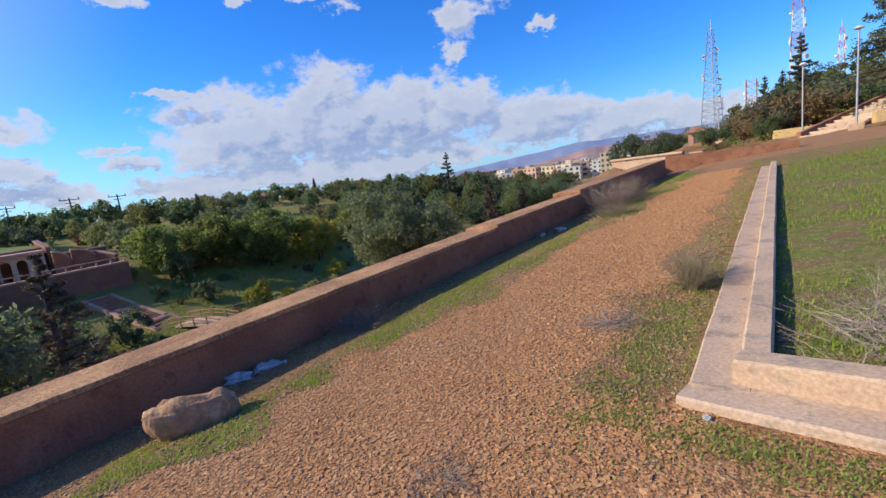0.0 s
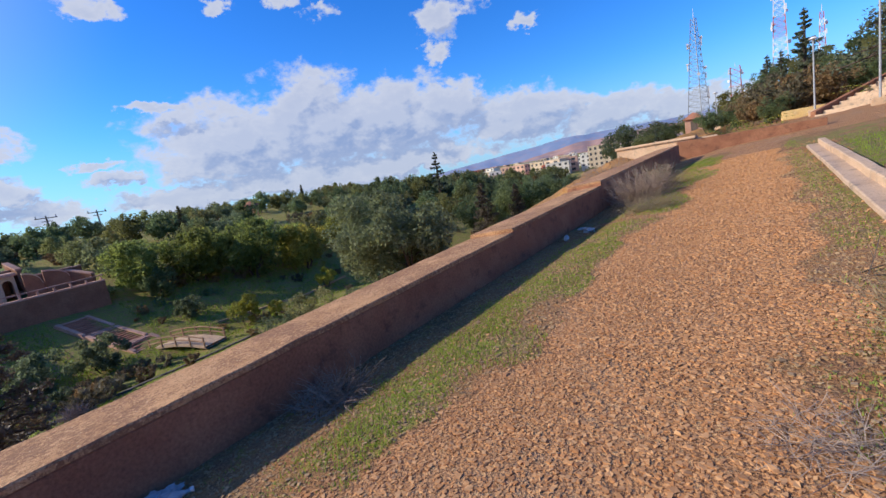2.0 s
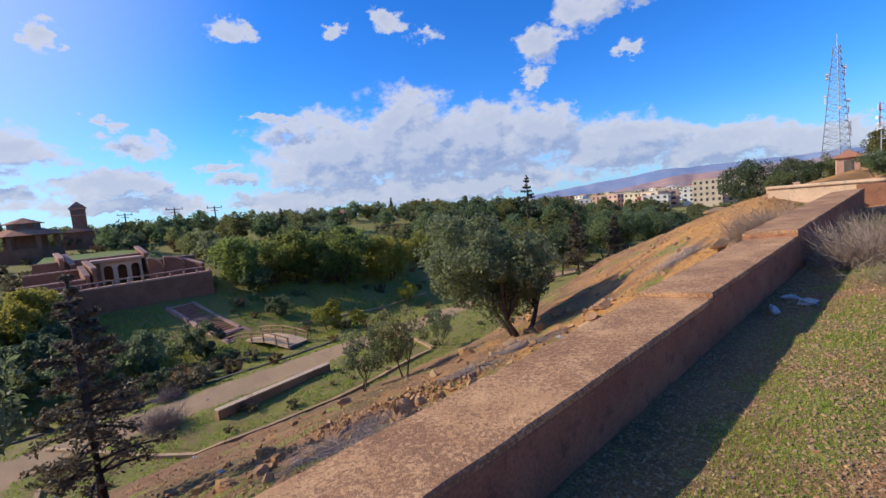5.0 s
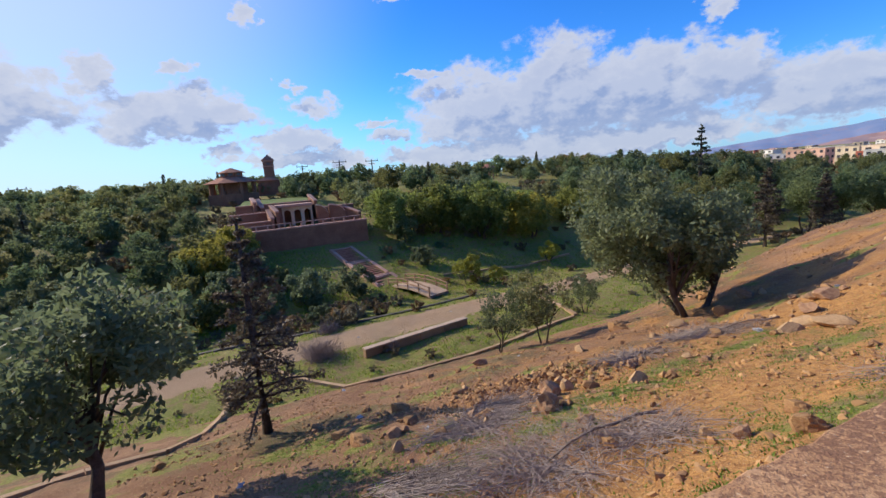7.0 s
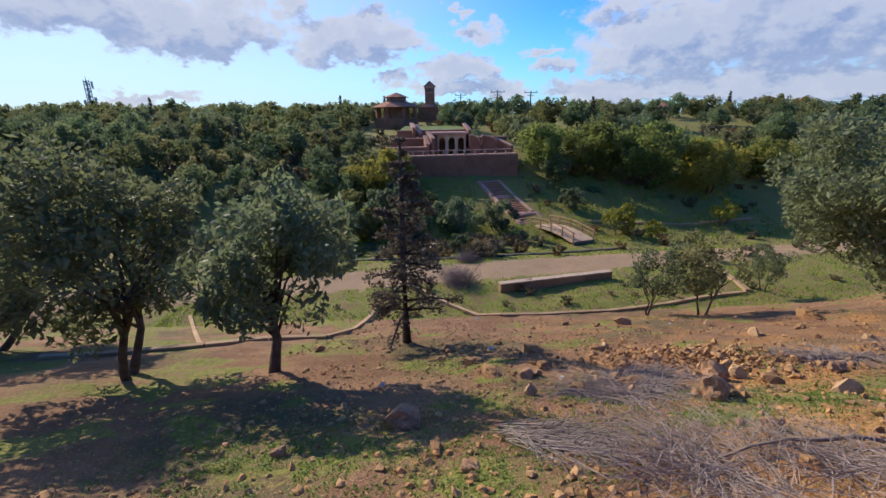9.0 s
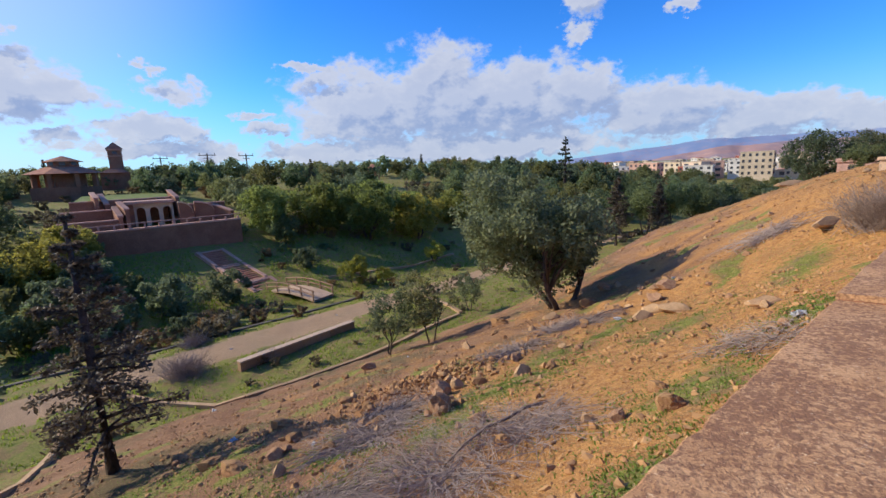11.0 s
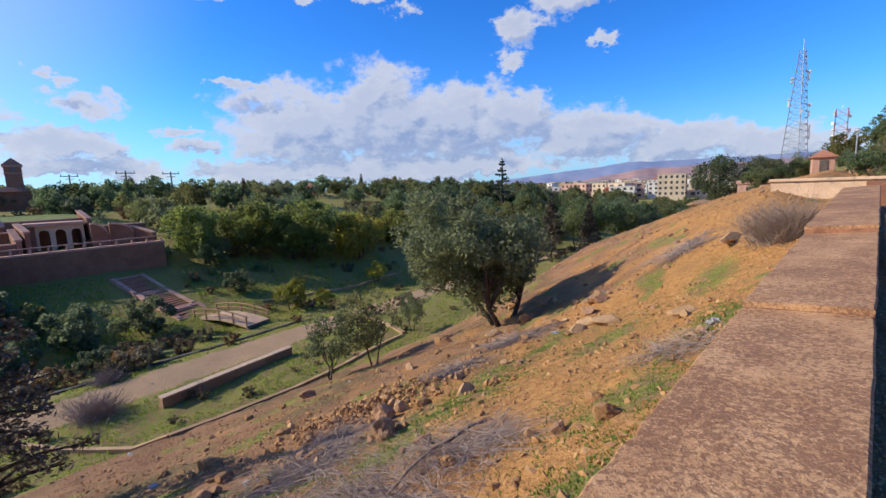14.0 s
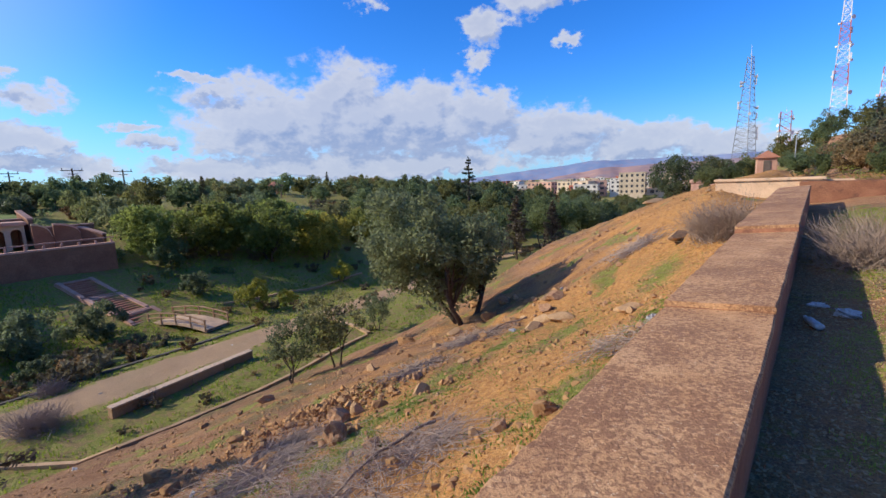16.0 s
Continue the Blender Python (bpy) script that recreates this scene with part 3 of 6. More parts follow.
def conifer(name, seed, height, width, bare, n_leaf, size, leaf, label, gappy=0.0):
    """A conifer: straight trunk, whorls of drooping boughs set with needle sprays."""
    rng = np.random.default_rng(seed)
    tree = thing(name, (0, 0, 0), label, "tree")
    bm = bmesh.new()
    limb(bm, [(0, 0, -0.3), (0.02 * height * rng.normal() * 0.3, 0, height * 0.4), (0.01, 0.02, height * 0.97)], 0.028 * height, 0.006 * height)
    part("trunk", bm, M_BARK, tree, smooth=True)
    bm = bmesh.new()
    cs, rs = [], []
    z = bare
    while z < height * 0.97:
        f = (z - bare) / (height - bare)
        reach = width / 2 * (1 - f) ** 0.95 * (0.75 + 0.25 * rng.random()) + 0.012 * width
        for k in range(5):
            if rng.random() < gappy:
                continue
            a = rng.random() * 6.283
            r = reach * rng.uniform(0.6, 1.1)
            end = Vector((math.cos(a) * r, math.sin(a) * r, z - 0.10 * r + 0.45 * f * r))
            limb(bm, [(0, 0, z), end.lerp(Vector((0, 0, z)), 0.5) + Vector((0, 0, 0.06 * r)), end], 0.008 * height * (1.1 - f), 0.003 * height * (1.1 - f), 4)
            for s in (0.35, 0.55, 0.75, 0.9, 1.02):
                cs.append(Vector((0, 0, z)).lerp(end, s) + Vector((0, 0, 0.03 * r)))
                rs.append(0.11 * width * (1.08 - f) * (1.15 - 0.6 * s) + 0.006 * width)
        z += height * rng.uniform(0.035, 0.055)
    cs.append(Vector((0, 0, height * 0.97)))
    rs.append(0.04 * width)
    tagged(part("branchwork", bm, M_BARK, tree, smooth=True), kind="stuff")
    vs, fs = leaves(rng, np.array([tuple(c) for c in cs]), np.array(rs), n_leaf, size, 0.4, 0.2)
    place("crown", mesh_of("crown", vs, fs, leaf), tree)
    return tree


def put(tree, x, y, turn=0.0, s=1.0, sink=0.0, group="", label=""):
    ob = copy_thing(tree, pose(x, y, land(x, y) - sink, 0, 0, turn))
    ob.scale = (s, s, s)
    return tagged(ob, label, group=group)


def settle(tree, x, y, turn=0.0):
    tree.matrix_world = pose(x, y, land(x, y), 0, 0, turn)
    return tree


olive = settle(broadleaf("olive_tree", 3, 5.35, 5.7, 0.75, 3, 30000, 0.085, M_OLIVE, "old olive tree with twisted trunks and grey-green crown", clumps=120, lean=2.0, thickness=0.17, puff=0.8), -10.4, 17.7, 220)
put_olive = put(olive, -12.3, -9.5, 140, 0.95)

# trees on the near slope
tree_b = settle(broadleaf("slope_tree", 8, 3.75, 3.1, 1.15, 1, 8000, 0.075, M_OLIVE, "slender grey-green tree with a curved dark trunk on the slope", clumps=45, lean=0.5, thickness=0.13), -7.62, 1.04, 60)
tree_c = settle(broadleaf("slope_tree", 9, 4.7, 4.2, 1.2, 2, 10500, 0.08, M_OLIVE, "forked grey-green tree on the slope", clumps=60, thickness=0.14), -8.27, -2.33, 20)
young_fir = settle(conifer("young_conifer", 5, 5.6, 3.3, 0.95, 8500, 0.06, M_BRONZE, "young bronze-brown conifer with drooping boughs", 0.25), -10.91, 3.45)
sapling = settle(broadleaf("olive_sapling", 12, 3.0, 2.6, 0.8, 2, 4200, 0.06, M_OLIVE, "small olive tree beside the edging kerb", clumps=26, thickness=0.06), -15.9, 13.07)
put(sapling, -15.6, 14.9, 100, 1.15)
put(sapling, -19.3, 20.5, 220, 0.8, label="thin olive sapling on the lower terrace")

# larger trees in the valley
dome = settle(broadleaf("valley_tree", 21, 5.6, 7.4, 0.4, 2, 8000, 0.17, M_GREEN, "dense dark green spreading tree in the valley", clumps=60, thickness=0.2), -50.0, 17.6)
for x, y, t, s in ((-48.5, 22.6, 80, 1.05), (-45.4, 27.2, 200, 1.22), (-43.5, 33, 320, 1.0), (-47, 34, 30, 0.85), (-51, 24, 140, 0.8), (-46, 41, 250, 0.85), (-54, 33, 10, 0.8), (-47, 0.2, 60, 0.72), (-43.5, -1.5, 170, 0.75)):
    put(dome, x, y, t, s)
ball = settle(broadleaf("round_shrub", 22, 2.1, 3.2, 0.1, 2, 3500, 0.09, M_OLIVE, "rounded grey-green shrub on the lawn", "shrub", 24, thickness=0.05), -40.84, 17.94)
for x, y, t, s in ((-36.3, 6.3, 50, 1.55), (-36.7, 10.2, 120, 1.35), (-34.5, 2.5, 200, 1.5), (-38, 0.5, 20, 1.7), (-33, -3.5, 90, 1.3), (-30.5, 6.5, 10, 0.7)):
    put(ball, x, y, t, s, label="grey-green shrub beside the stream")
lime = settle(broadleaf("citrus_tree", 23, 2.8, 3.0, 0.3, 2, 3000, 0.11, M_LIME, "yellow-green leafy young tree by the lawn", clumps=24, thickness=0.06), -35.46, 20.38)
put(lime, -36.8, 30.4, 90, 0.8)
put(lime, -33.6, 22.6, 190, 0.6)
spruce = settle(conifer("dark_conifer", 31, 7.4, 4.4, 1.2, 7000, 0.11, M_BRONZE, "dark conifer with a bare lower trunk", 0.1), -25.3, 46.3)
put(spruce, -22.5, 49.5, 70, 0.85)
copse = settle(broadleaf("copse_tree", 32, 6.8, 4.2, 2.4, 1, 5000, 0.13, M_DARK, "dark slim tree with a bare trunk in the copse", clumps=36, thickness=0.12), -25.6, 52.8)
for x, y, t, s in ((-24.4, 56, 50, 1.0), (-28.5, 58, 150, 1.05), (-21.5, 57, 250, 0.9), (-30, 50, 300, 0.95), (-33, 45, 20, 1.05), (-36, 52, 75, 1.1)):
    put(copse, x, y, t, s)
grey = settle(broadleaf("spreading_olive", 33, 6.4, 7.6, 0.8, 3, 9000, 0.14, M_OLIVE, "broad grey-green olive tree on the valley side", clumps=55, thickness=0.2), -26.0, 67)
put(grey, -12.6, 62.5, 40, 0.95, label="broad olive tree at the top of the slope")
put(grey, -9.9, 65.5, 160, 0.7, label="broad olive tree at the top of the slope")
landmark = settle(conifer("tall_pine", 35, 12.5, 4.2, 6.0, 2600, 0.17, M_FIR, "tall thin pine above the other trees", 0.35), -45.5, 64.0)

# the wooded far side of the valley
rng = np.random.default_rng(77)
far_a = settle(broadleaf("hillside_tree", 41, 4.2, 4.6, 0.4, 1, 2200, 0.19, M_DARK, "dark green tree on the wooded hillside", clumps=34, thickness=0.12, fine=False), -60, 28)
far_b = settle(broadleaf("hillside_olive", 42, 3.6, 4.4, 0.5, 1, 2000, 0.18, M_OLIVE, "grey-green olive tree on the wooded hillside", clumps=32, thickness=0.12, fine=False), -66, 36)
far_c = settle(conifer("hillside_conifer", 43, 5.6, 2.8, 0.6, 1500, 0.17, M_FIR, "dark conifer on the wooded hillside"), -70, 30)
far_d = settle(broadleaf("hillside_bush", 44, 1.8, 2.8, 0.05, 1, 900, 0.16, M_SCRUB, "low brown-green bush on the hillside", "shrub", 18, thickness=0.05, fine=False), -55, 36)
for t_ in (far_a, far_b, far_c, far_d):
    tagged(t_, group="trees on the far hillside")
GROWN = []


def grow(tree, x, y, turn, s, sink=0.1):
    GROWN.append((math.hypot(x, y - 4), tree, x, y, turn, s, sink))


kept = []
for i in range(7000):
    if len(kept) > 640:
        break
    d = 46 + 130 * rng.random() ** 1.15
    y = rng.uniform(-130, 165) * (0.45 + 0.55 * d / 170)
    x = -d
    if 66 < d < 77 and -7.5 < y < 7.5 and rng.random() < 0.22:
        grow(far_d, x, y, rng.uniform(0, 360), rng.uniform(0.35, 0.6), 0.05)
    if -1 < y < 15 and d < 66 or -7.5 < y < 7.5 and 60 < d < 101:
        continue
    if d < 64 and abs(0.755 * (y - 12) - 0.656 * (x + 43)) < 3.4:
        continue
    if lump(x, y, 0.045, 61) < -0.36 - 0.2 * (abs(y) < 60) or any((x - a) ** 2 + (y - b) ** 2 < (1.4 + d * 0.0095) ** 2 for a, b in kept):
        continue
    kept.append((x, y))
    k = rng.random()
    grow((far_a, far_b, far_c, far_d)[0 if k < 0.42 else 1 if k < 0.72 else 2 if k < 0.745 else 3], x, y, rng.uniform(0, 360), rng.uniform(0.65, 1.15), 0.1)
for i in range(150):
    x, y = -rng.uniform(19, 75), rng.uniform(60, 160)
    if x > -34 and y < 70:
        continue
    grow((far_a, far_b, far_d)[i % 3], x, y, rng.uniform(0, 360), rng.uniform(0.8, 1.25), 0.1)
for i in range(70):
    x, y = -rng.uniform(27.5, 35), rng.uniform(-30, 13)
    grow(far_d, x, y, rng.uniform(0, 360), rng.uniform(0.3, 0.8), 0.1)
for i in range(60):
    grow(far_d, -rng.uniform(24, 48), rng.uniform(14, 60), rng.uniform(0, 360), rng.uniform(0.2, 0.55), 0.1)
for i in range(45):
    grow(far_d, -rng.uniform(17.5, 22), rng.uniform(-14, 40), rng.uniform(0, 360), rng.uniform(0.1, 0.25), 0.05)
for i in range(30):
    x, y = -rng.uniform(34, 45), rng.uniform(-45, 2)
    grow((far_b, far_a)[i % 2], x, y, rng.uniform(0, 360), rng.uniform(0.55, 0.9), 0.1)

# the slope left of the arcade, thickly grown; only low bushes before the pavilion
far_e = settle(broadleaf("hillside_olive", 45, 3.5, 4.4, 0.2, 1, 1500, 0.21, M_OLIVE, "grey-green bushy olive tree on the wooded hillside", clumps=34, thickness=0.12, fine=False, puff=0.9), -64, -20)
far_f = settle(broadleaf("hillside_tree", 46, 4.0, 4.8, 0.2, 1, 1500, 0.21, M_DARK, "dark green bushy tree on the wooded hillside", clumps=36, thickness=0.12, fine=False, puff=0.9), -58, -14)
for t_ in (far_e, far_f):
    tagged(t_, group="trees on the far hillside")
grown = list(kept)
for i in range(2600):
    if len(grown) > len(kept) + 300:
        break
    d = 48 + 75 * rng.random() ** 1.1
    y = rng.uniform(-72, 9)
    before = abs((y - 4.2) / d + 0.055) < 0.10 and d < 92
    if d < 62 and y > -1 or (d < 78 and y > 1.5):
        continue
    gap = (1.5 if before else 1.9) + d * 0.008
    if any((-d - a) ** 2 + (y - b) ** 2 < gap * gap for a, b in grown):
        continue
    grown.append((-d, y))
    k = rng.random()
    if before:
        if lump(-d, y, 0.2, 63) > -0.1:
            grow(far_d, -d, y, rng.uniform(0, 360), rng.uniform(0.4, 0.75), 0.1)
    else:
        grow(far_e if k < 0.5 else far_f if k < 0.9 else far_d, -d, y, rng.uniform(0, 360), rng.uniform(0.6, 1.05), 0.1)
# dark trees at the foot of the terrace wall and by the stream
for x, y, sc in ((-47.6, 1.0, 0.8), (-46.2, -3.0, 1.0), (-44.0, 1.5, 0.75), (-41.0, 1.2, 0.8), (-40.0, 4.0, 0.6), (-44.6, -6.5, 0.9), (-39.0, -3.0, 0.8), (-90.5, 9.5, 1.1), (-88.0, 12.0, 1.15), (-91.0, 14.5, 1.0), (-87.0, -9.0, 0.9), (-90.0, -12.0, 1.05)):
    grow(far_f, x, y, x * 37, sc, 0.1)

# the nearest of each kind stand singly, the far rest is one wood
GROWN.sort(key=lambda g: g[0])
count, wood_v, wood_f, wood_m, base = {}, [], [], [], 0
WOOD = [M_DARK, M_OLIVE, M_FIR, M_SCRUB]
for dist, tree, x, y, turn, sc, sink in GROWN:
    kind = tree.name.split(".")[0]
    count[kind] = count.get(kind, 0) + 1
    if count[kind] < 230:
        put(tree, x, y, turn, sc, sink)
        continue
    crown = next(c for c in tree.children if c.name.startswith("crown")).data
    co = np.empty(len(crown.vertices) * 3)
    crown.vertices.foreach_get("co", co)
    co = co.reshape(-1, 3)[:4 * (len(co) // 12)] * sc
    ca, sa = math.cos(radians(turn)), math.sin(radians(turn))
    wood_v.append(np.stack([co[:, 0] * ca - co[:, 1] * sa + x, co[:, 0] * sa + co[:, 1] * ca + y, co[:, 2] + land(x, y) - sink], 1))
    k = len(co) // 4
    wood_f.append(np.arange(base, base + 4 * k).reshape(-1, 4))
    wood_m += [WOOD.index(crown.materials[0])] * k
    base += 4 * k
tagged(new("far_woods", mesh_of("far_woods", np.concatenate(wood_v), np.concatenate(wood_f).tolist(), WOOD, index=wood_m)), "dark green and olive woods along the far ridge", "woods", kind="stuff")

cs, rs = [], []
while len(cs) < 900:
    d, y = 44 + 140 * rng.random() ** 1.2, rng.uniform(-130, 160)
    if -3 < y < 15 and d < 62 or -7 < y < 8 and 62 < d < 100:
        continue
    k = rng.uniform(0.25, 0.8)
    for j in range(3):
        cs.append((-d + rng.normal() * k, y + rng.normal() * k, land(-d, y) + 0.35 * k))
        rs.append(k)
vs, fs = leaves(rng, np.array(cs), np.array(rs), 42000, 0.16)
tagged(new("hillside_scrub", mesh_of("hillside_scrub", vs, fs, M_DARK)), "low dark scrub covering the far hillside", "scrub", kind="stuff")


# ---- buildings across the valley ----
def frustum(bm, z0, r0, z1, r1, sides, turn=0.0, cx=0.0, cy=0.0):
    a = [bm.verts.new((cx + r0 * math.cos(turn + 6.28319 * k / sides), cy + r0 * math.sin(turn + 6.28319 * k / sides), z0)) for k in range(sides)]
    b = [bm.verts.new((cx + r1 * math.cos(turn + 6.28319 * k / sides), cy + r1 * math.sin(turn + 6.28319 * k / sides), z1)) for k in range(sides)]
    for k in range(sides):
        bm.faces.new((a[k], a[(k + 1) % sides], b[(k + 1) % sides], b[k]))
    bm.faces.new(a[::-1])
    bm.faces.new(b)
    return bm


def pavilion():
    g = land(-85, -1.7) + 1.0
    p = thing("pavilion", (-85, -1.7, g), "eight-sided brick pavilion with a two-tier tiled roof", "building")
    part("base", frustum(bmesh.new(), -2.6, 4.3, 0.6, 4.3, 8, 0.39), M_ADOBE, p)
    for k in range(8):
        a = 0.39 + 0.7854 * k
        part("column", box(bmesh.new(), (3.7 * math.cos(a), 3.7 * math.sin(a), 1.6), (0.55, 0.55, 2.0), math.degrees(a), 0.03), M_ADOBE, p)
    part("inner_wall", frustum(bmesh.new(), 0.6, 2.5, 2.6, 2.5, 8, 0.39), M_ADOBE, p)
    part("roof", frustum(bmesh.new(), 2.5, 4.9, 3.5, 2.2, 8, 0.39), M_TILE, p, "tiled lower roof")
    lantern = part("lantern", frustum(bmesh.new(), 3.5, 1.9, 4.3, 1.9, 8, 0.39), M_ADOBE, p)
    for k in range(8):
        a = 0.7854 * k
        part("window", box(bmesh.new(), (1.76 * math.cos(a), 1.76 * math.sin(a), 3.95), (0.05, 0.7, 0.45), math.degrees(a)), M_GLASS, lantern)
    part("roof", frustum(bmesh.new(), 4.25, 2.5, 5.1, 0.15, 8, 0.39), M_TILE, p, "tiled upper roof")
    return p


def tower():
    g = land(-96, 4.6) + 0.45
    p = thing("tower", (-96, 4.6, g), "square ochre brick tower with a small pyramid roof", "tower")
    shaft = part("shaft", box(bmesh.new(), (0, 0, 2.6), (2.0, 2.0, 8.2), 0, 0.05), M_ADOBE, p)
    part("annex", box(bmesh.new(), (0.6, -0.4, 0.6), (3.4, 4.2, 3.4), 0, 0.05), M_ADOBE, p, "low brick annex")
    part("annex_roof", frustum(bmesh.new(), 2.3, 3.0, 3.0, 1.4, 4, 0.785, 0.6, -0.4), M_TILE, p)
    part("cornice", box(bmesh.new(), (0, 0, 6.3), (2.3, 2.3, 0.3), 0, 0.04), M_PINK, p)
    part("cornice", box(bmesh.new(), (0, 0, 5.2), (2.15, 2.15, 0.15), 0, 0.03), M_PINK, p)
    for a in (0, 90, 180, 270):
        part("window", box(bmesh.new(), (1.0 * math.cos(radians(a)), 1.0 * math.sin(radians(a)), 5.75), (0.05, 0.7, 0.5), a), M_GLASS, shaft)
    part("roof", frustum(bmesh.new(), 6.45, 1.75, 7.6, 0.06, 4, 0.785), M_TILE, p)
    return p


def arch_front(bm, y0, y1, x, z0, z1, arches, thick=0.35, rise=0.68):
    """A wall with round-headed openings cut through it."""
    w_ = (y1 - y0) / arches
    r = w_ * 0.33
    spring = z0 + (z1 - z0) * rise
    prof = []
    for k in range(arches):
        c = y0 + w_ * (k + 0.5)
        prof += [(c - r, z0), (c - r, spring)] + [(c - r * math.cos(math.pi * j / 8), spring + r * math.sin(math.pi * j / 8)) for j in range(1, 8)] + [(c + r, spring), (c + r, z0)]
    pts = [(y0, z0)] + prof + [(y1, z0)]
    front, back = [], []
    for y, z in pts:
        front.append((bm.verts.new((x, y, z)), bm.verts.new((x, y, z1))))
        back.append((bm.verts.new((x - thick, y, z)), bm.verts.new((x - thick, y, z1))))
    for i in range(len(pts) - 1):
        if abs(pts[i][0] - pts[i + 1][0]) > 1e-6:
            bm.faces.new((front[i][0], front[i + 1][0], front[i + 1][1], front[i][1]))
            bm.faces.new((back[i + 1][0], back[i][0], back[i][1], back[i + 1][1]))
        bm.faces.new((front[i + 1][0], front[i][0], back[i][0], back[i + 1][0]))
    bm.faces.new((front[0][1], front[-1][1], back[-1][1], back[0][1]))
    bmesh.ops.remove_doubles(bm, verts=bm.verts, dist=1e-5)
    return bm


def arcade():
    p = thing("arcade", (-55.6, 7.1, -2.7), "stuccoed arcade with three round arches under a flat roof", "building")
    part("arched_wall", arch_front(bmesh.new(), -1.8, 1.75, 0.0, 0.0, 2.35, 3), M_BUFF, p, "pale arched front")
    part("annex_wall", box(bmesh.new(), (-0.2, -2.5, 1.1), (0.35, 1.36, 2.2)), M_ADOBE, p)
    part("roof", box(bmesh.new(), (-1.5, -0.35, 2.52), (4.2, 4.5, 0.3), 0, 0.04), M_PINK, p)
    part("side_wall", box(bmesh.new(), (-1.8, -3.1, 1.1), (3.0, 0.25, 2.2)), M_ADOBE, p)
    part("side_wall", box(bmesh.new(), (-1.85, 1.6, 1.15), (2.9, 0.25, 2.3)), M_ADOBE, p)
    part("back_wall", box(bmesh.new(), (-3.3, -0.7, 1.15), (0.25, 4.5, 2.3)), M_ADOBE, p)
    return p


def arc_wall(x, y0, y1, foot, low, high, mat, label):
    """A wing wall whose top falls in a quarter round from y0 to y1, with a raised coping."""
    ob = thing("wing_wall", (0, 0, 0), label, "wall", "curved wing walls")
    for nm, mt, lo, hi, half in (("wall_face", M_ADOBE, None, 0.0, 0.15), ("coping", mat, 0.0, 0.16, 0.22)):
        bm = bmesh.new()
        rings = []
        for i in range(13):
            t = i / 12
            top = low + (high - low) * math.sqrt(max(0.0, 1 - t * t))
            y = y0 + (y1 - y0) * t
            a, b = (foot if lo is None else top + lo), top + hi
            rings.append([bm.verts.new((x + sx_, y, z)) for sx_, z in ((-half, a), (half, a), (half, b), (-half, b))])
        for q, r_ in zip(rings, rings[1:]):
            for k in range(4):
                bm.faces.new((q[k], q[(k + 1) % 4], r_[(k + 1) % 4], r_[k]))
        bm.faces.new(rings[0][::-1])
        bm.faces.new(rings[-1])
        part(nm, bm, mt, ob)
    return ob


def sloped_wall(name, a, b, thick, mat, parent, label=""):
    """A parapet that climbs from a to b (x, y, foot, top)."""
    bm = bmesh.new()
    d = Vector((b[0] - a[0], b[1] - a[1])).normalized()
    r = Vector((d.y, -d.x)) * thick / 2
    vs = []
    for q in (a, b):
        vs.append([bm.verts.new((q[0] + s * r.x, q[1] + s * r.y, z)) for s, z in ((-1, q[2]), (1, q[2]), (1, q[3]), (-1, q[3]))])
    for k in range(4):
        bm.faces.new((vs[0][k], vs[0][(k + 1) % 4], vs[1][(k + 1) % 4], vs[1][k]))
    bm.faces.new(vs[0][::-1])
    bm.faces.new(vs[1])
    return part(name, bm, mat, parent, label)


pavilion()
tower()
arcade()
terr = thing("terrace_wall", (0, 0, 0), "ochre retaining wall with a pink coping and rail", "wall", kind="structure")
sloped_wall("wall_face", (-49.6, 1.0, -6.6, -2.5), (-49.2, 14.2, -6.6, -2.3), 0.5, M_ADOBE, terr)
sloped_wall("coping", (-49.6, 1.0, -2.5, -2.35), (-49.2, 14.2, -2.3, -2.15), 0.62, M_PINK, terr)
rail = sloped_wall("rail", (-49.6, 1.0, -1.95, -1.85), (-49.2, 14.2, -1.75, -1.65), 0.14, M_PINK, terr)
for k in range(12):
    y = 1.2 + 12.8 * k / 11
    part("rail_post", box(bmesh.new(), (-49.6 + 0.03 * (y - 1), y, -2.15), (0.16, 0.16, 0.5)), M_PINK, rail)
part("terrace_floor", box(bmesh.new(), (-52.6, 7.6, -3.4), (6.0, 13.2, 1.2)), M_PINK, terr)
arc_wall(-53.0, 9.1, 10.4, -3.2, -1.5, -0.35, M_BUFF, "brown wing wall with a pale rounded coping")
arc_wall(-53.4, 10.6, 12.5, -3.2, -1.4, -0.45, M_PINK, "brown wing wall with a pink rounded coping")
for x, y0, z0, y1, z1 in ((-59.0, 1.9, 0.95, 2.3, 0.40), (-59.0, 2.6, 0.75, 3.1, -0.28), (-54.0, 3.7, -0.50, 4.1, -1.40), (-54.4, 4.1, -0.05, 4.7, -0.75), (-58.6, 8.95, 0.85, 9.5, 0.05), (-54.5, 12.8, -0.9, 14.3, -1.7)):
    w_ = thing("stair_wall", (0, 0, 0), "ochre stair wall with a pale sloping top", "wall", "stair walls round the arcade")
    sloped_wall("wall_face", (x - 1.2, y0, z0 - 2.6, z0), (x + 1.2, y1, z0 - 2.9, z1), 0.35, M_ADOBE, w_)
    sloped_wall("coping", (x - 1.2, y0, z0, z0 + 0.15), (x + 1.2, y1, z1, z1 + 0.15), 0.5, M_PINK, w_)
